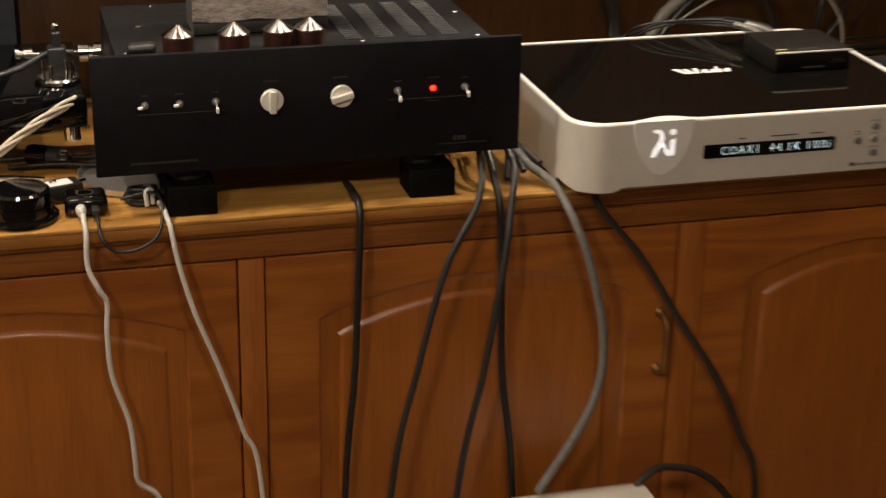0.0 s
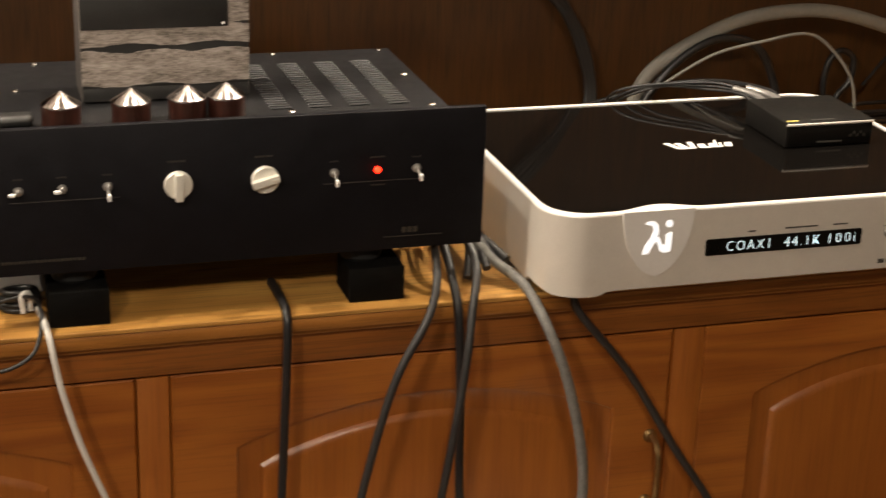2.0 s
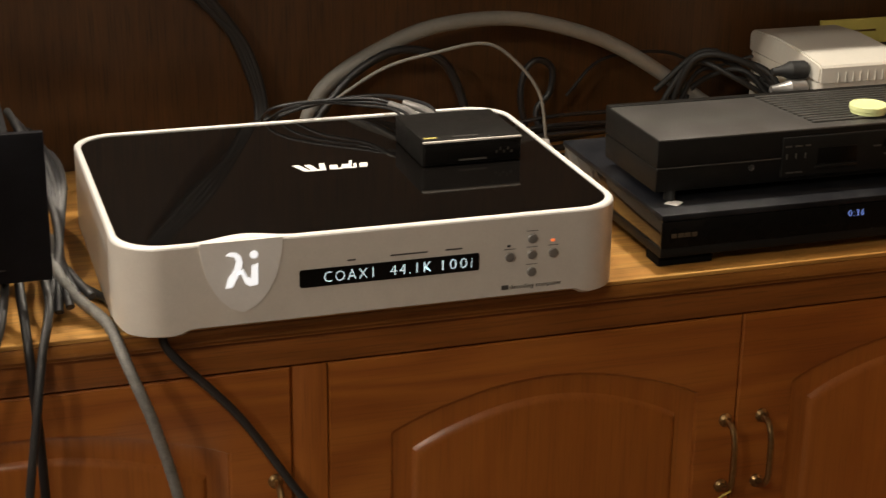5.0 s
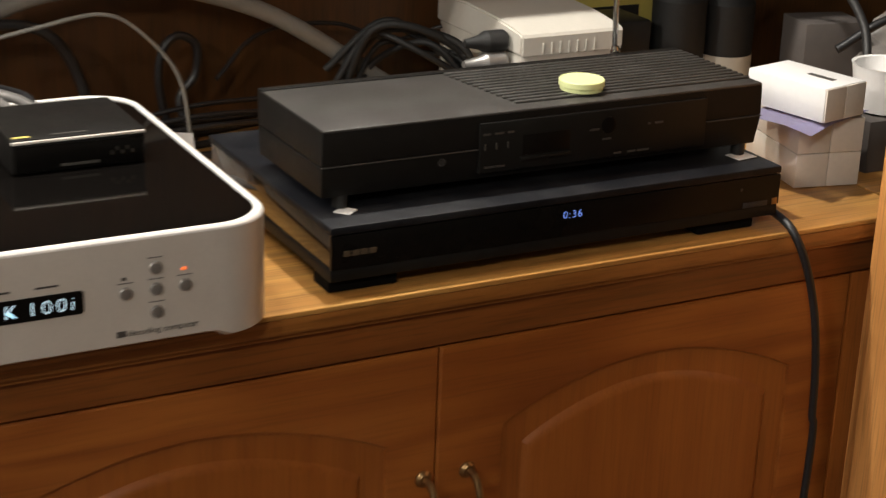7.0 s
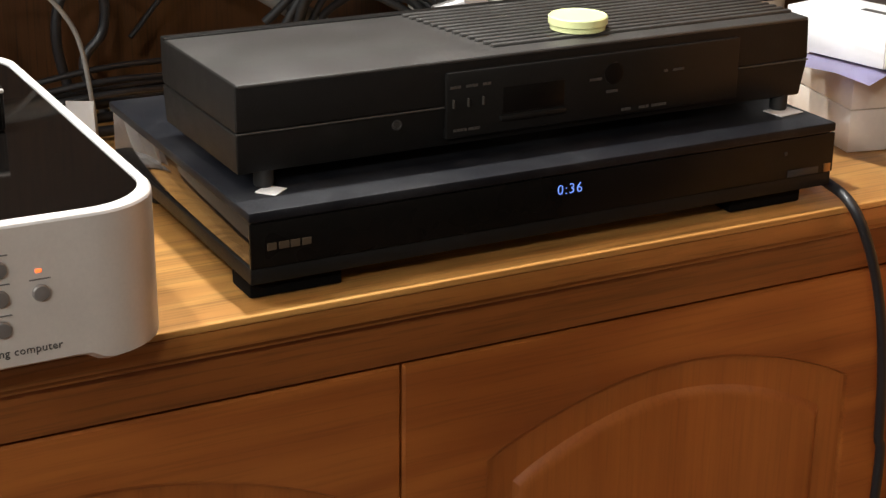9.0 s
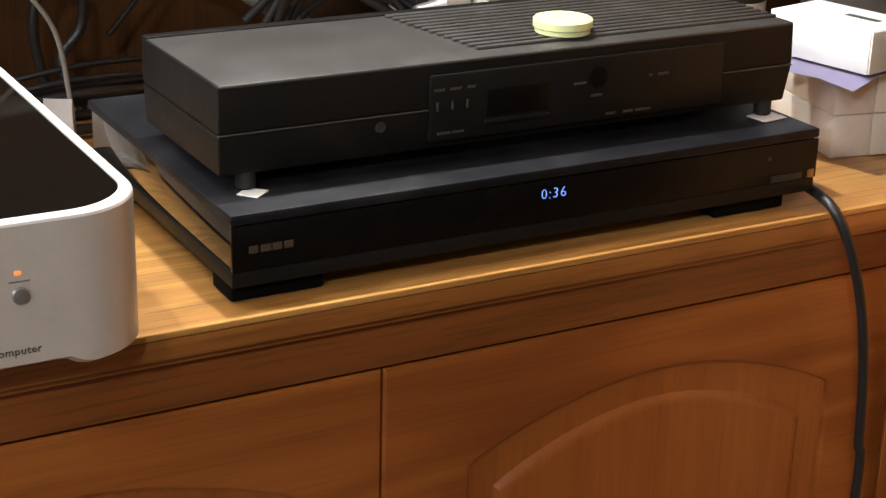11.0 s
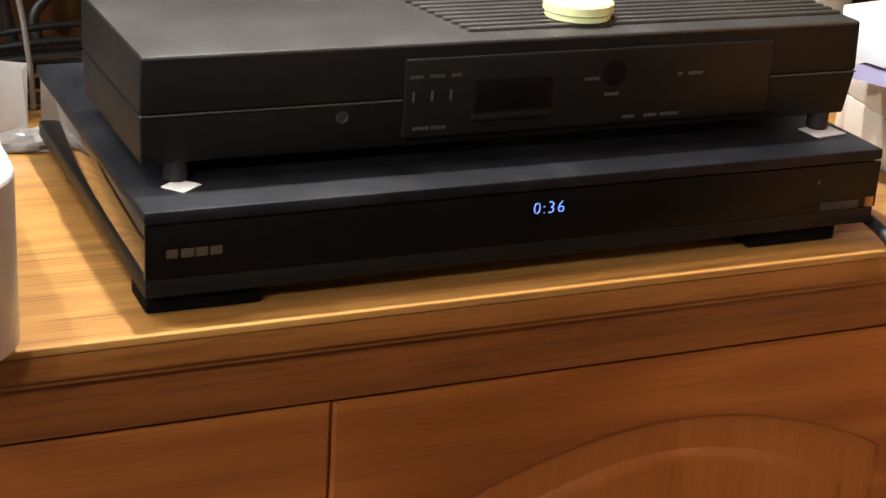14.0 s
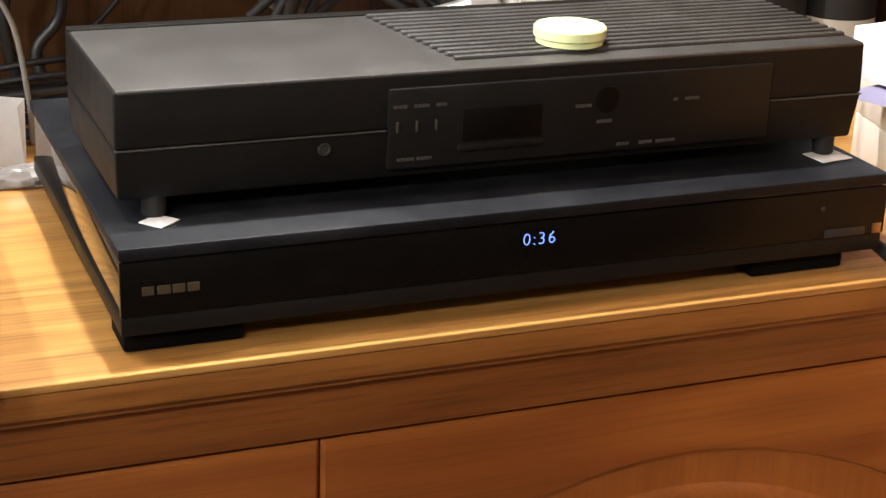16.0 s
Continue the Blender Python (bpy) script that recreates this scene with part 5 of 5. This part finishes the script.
part("ring_mark", moved(lathe([(0.0085, 0.0), (0.0098, 0.0), (0.0098, 0.0003), (0.0085, 0.0003), (0.0085, 0.0)], (0, 0, 0), 32, False), pose(-1.080, 0.059, 0.0225)), M_INK, usb)
part("print", rbox(-1.082, -1.078, 0.042, 0.0445, 0.0223, 0.0227, 0), M_INK, usb)
part("plug", turned([(0.0058, 0), (0.0058, 0.010), (0.0042, 0.012), (0.0042, 0.020)], (-1.0865, 0.0375, 0.0115), "-y", 18), M_WHITECABLE, usb, "white plug")
part("plug", rbox(-1.0750, -1.0670, 0.020, 0.0365, 0.0065, 0.0145, 0.0012), M_CABLEG, usb, "grey plug")
coil = bmesh.new()
for k in range(4):
    pts = [(-1.015 + (0.019 - 0.0015 * k) * math.cos(a), 0.075 + (0.017 - 0.001 * k) * math.sin(a), 0.006 + 0.0035 * k + 0.003 * math.sin(a + k)) for a in [2 * math.pi * j / 16 for j in range(17)]]
    add(coil, tube(pts, 0.0030, 8, 3))
whole("cable_coil", coil, M_CABLE, "coiled black lead on the worktop", "cable coil")
clip = tube([(-1.012, 0.050, 0.004), (-1.013, 0.051, 0.020), (-1.006, 0.056, 0.020), (-1.005, 0.055, 0.004)], 0.0028, 8, 5)
whole("clip", clip, M_WHITECABLE, "pale clip round the coiled lead", "clip")
scoop = thing("metal_tray", (-1.03, 0.14, 0.0), "curved silver metal tray under the preamplifier", "tray")
part("pan", lathe([(0.062, 0.0010), (0.070, 0.0020), (0.073, 0.010), (0.071, 0.010), (0.067, 0.004), (0.0, 0.003)], (-1.010, 0.155, 0), 56), M_TRAY, scoop)
part("rim_handle", tube([(-1.075, 0.135, 0.010), (-1.10, 0.115, 0.013), (-1.115, 0.10, 0.024)], 0.0028, 8, 6), M_CHROME, scoop)
cable([(-1.17, 0.24, 0.006), (-1.12, 0.235, 0.008), (-1.08, 0.22, 0.010), (-1.05, 0.21, 0.012), (-1.03, 0.20, 0.01)], 0.0030, M_CABLE, "black cable lying beside the turntable")
cable([(-1.16, 0.21, 0.006), (-1.11, 0.20, 0.010), (-1.07, 0.19, 0.010), (-1.04, 0.19, 0.008)], 0.0028, M_CABLE, "black cable lying beside the turntable")
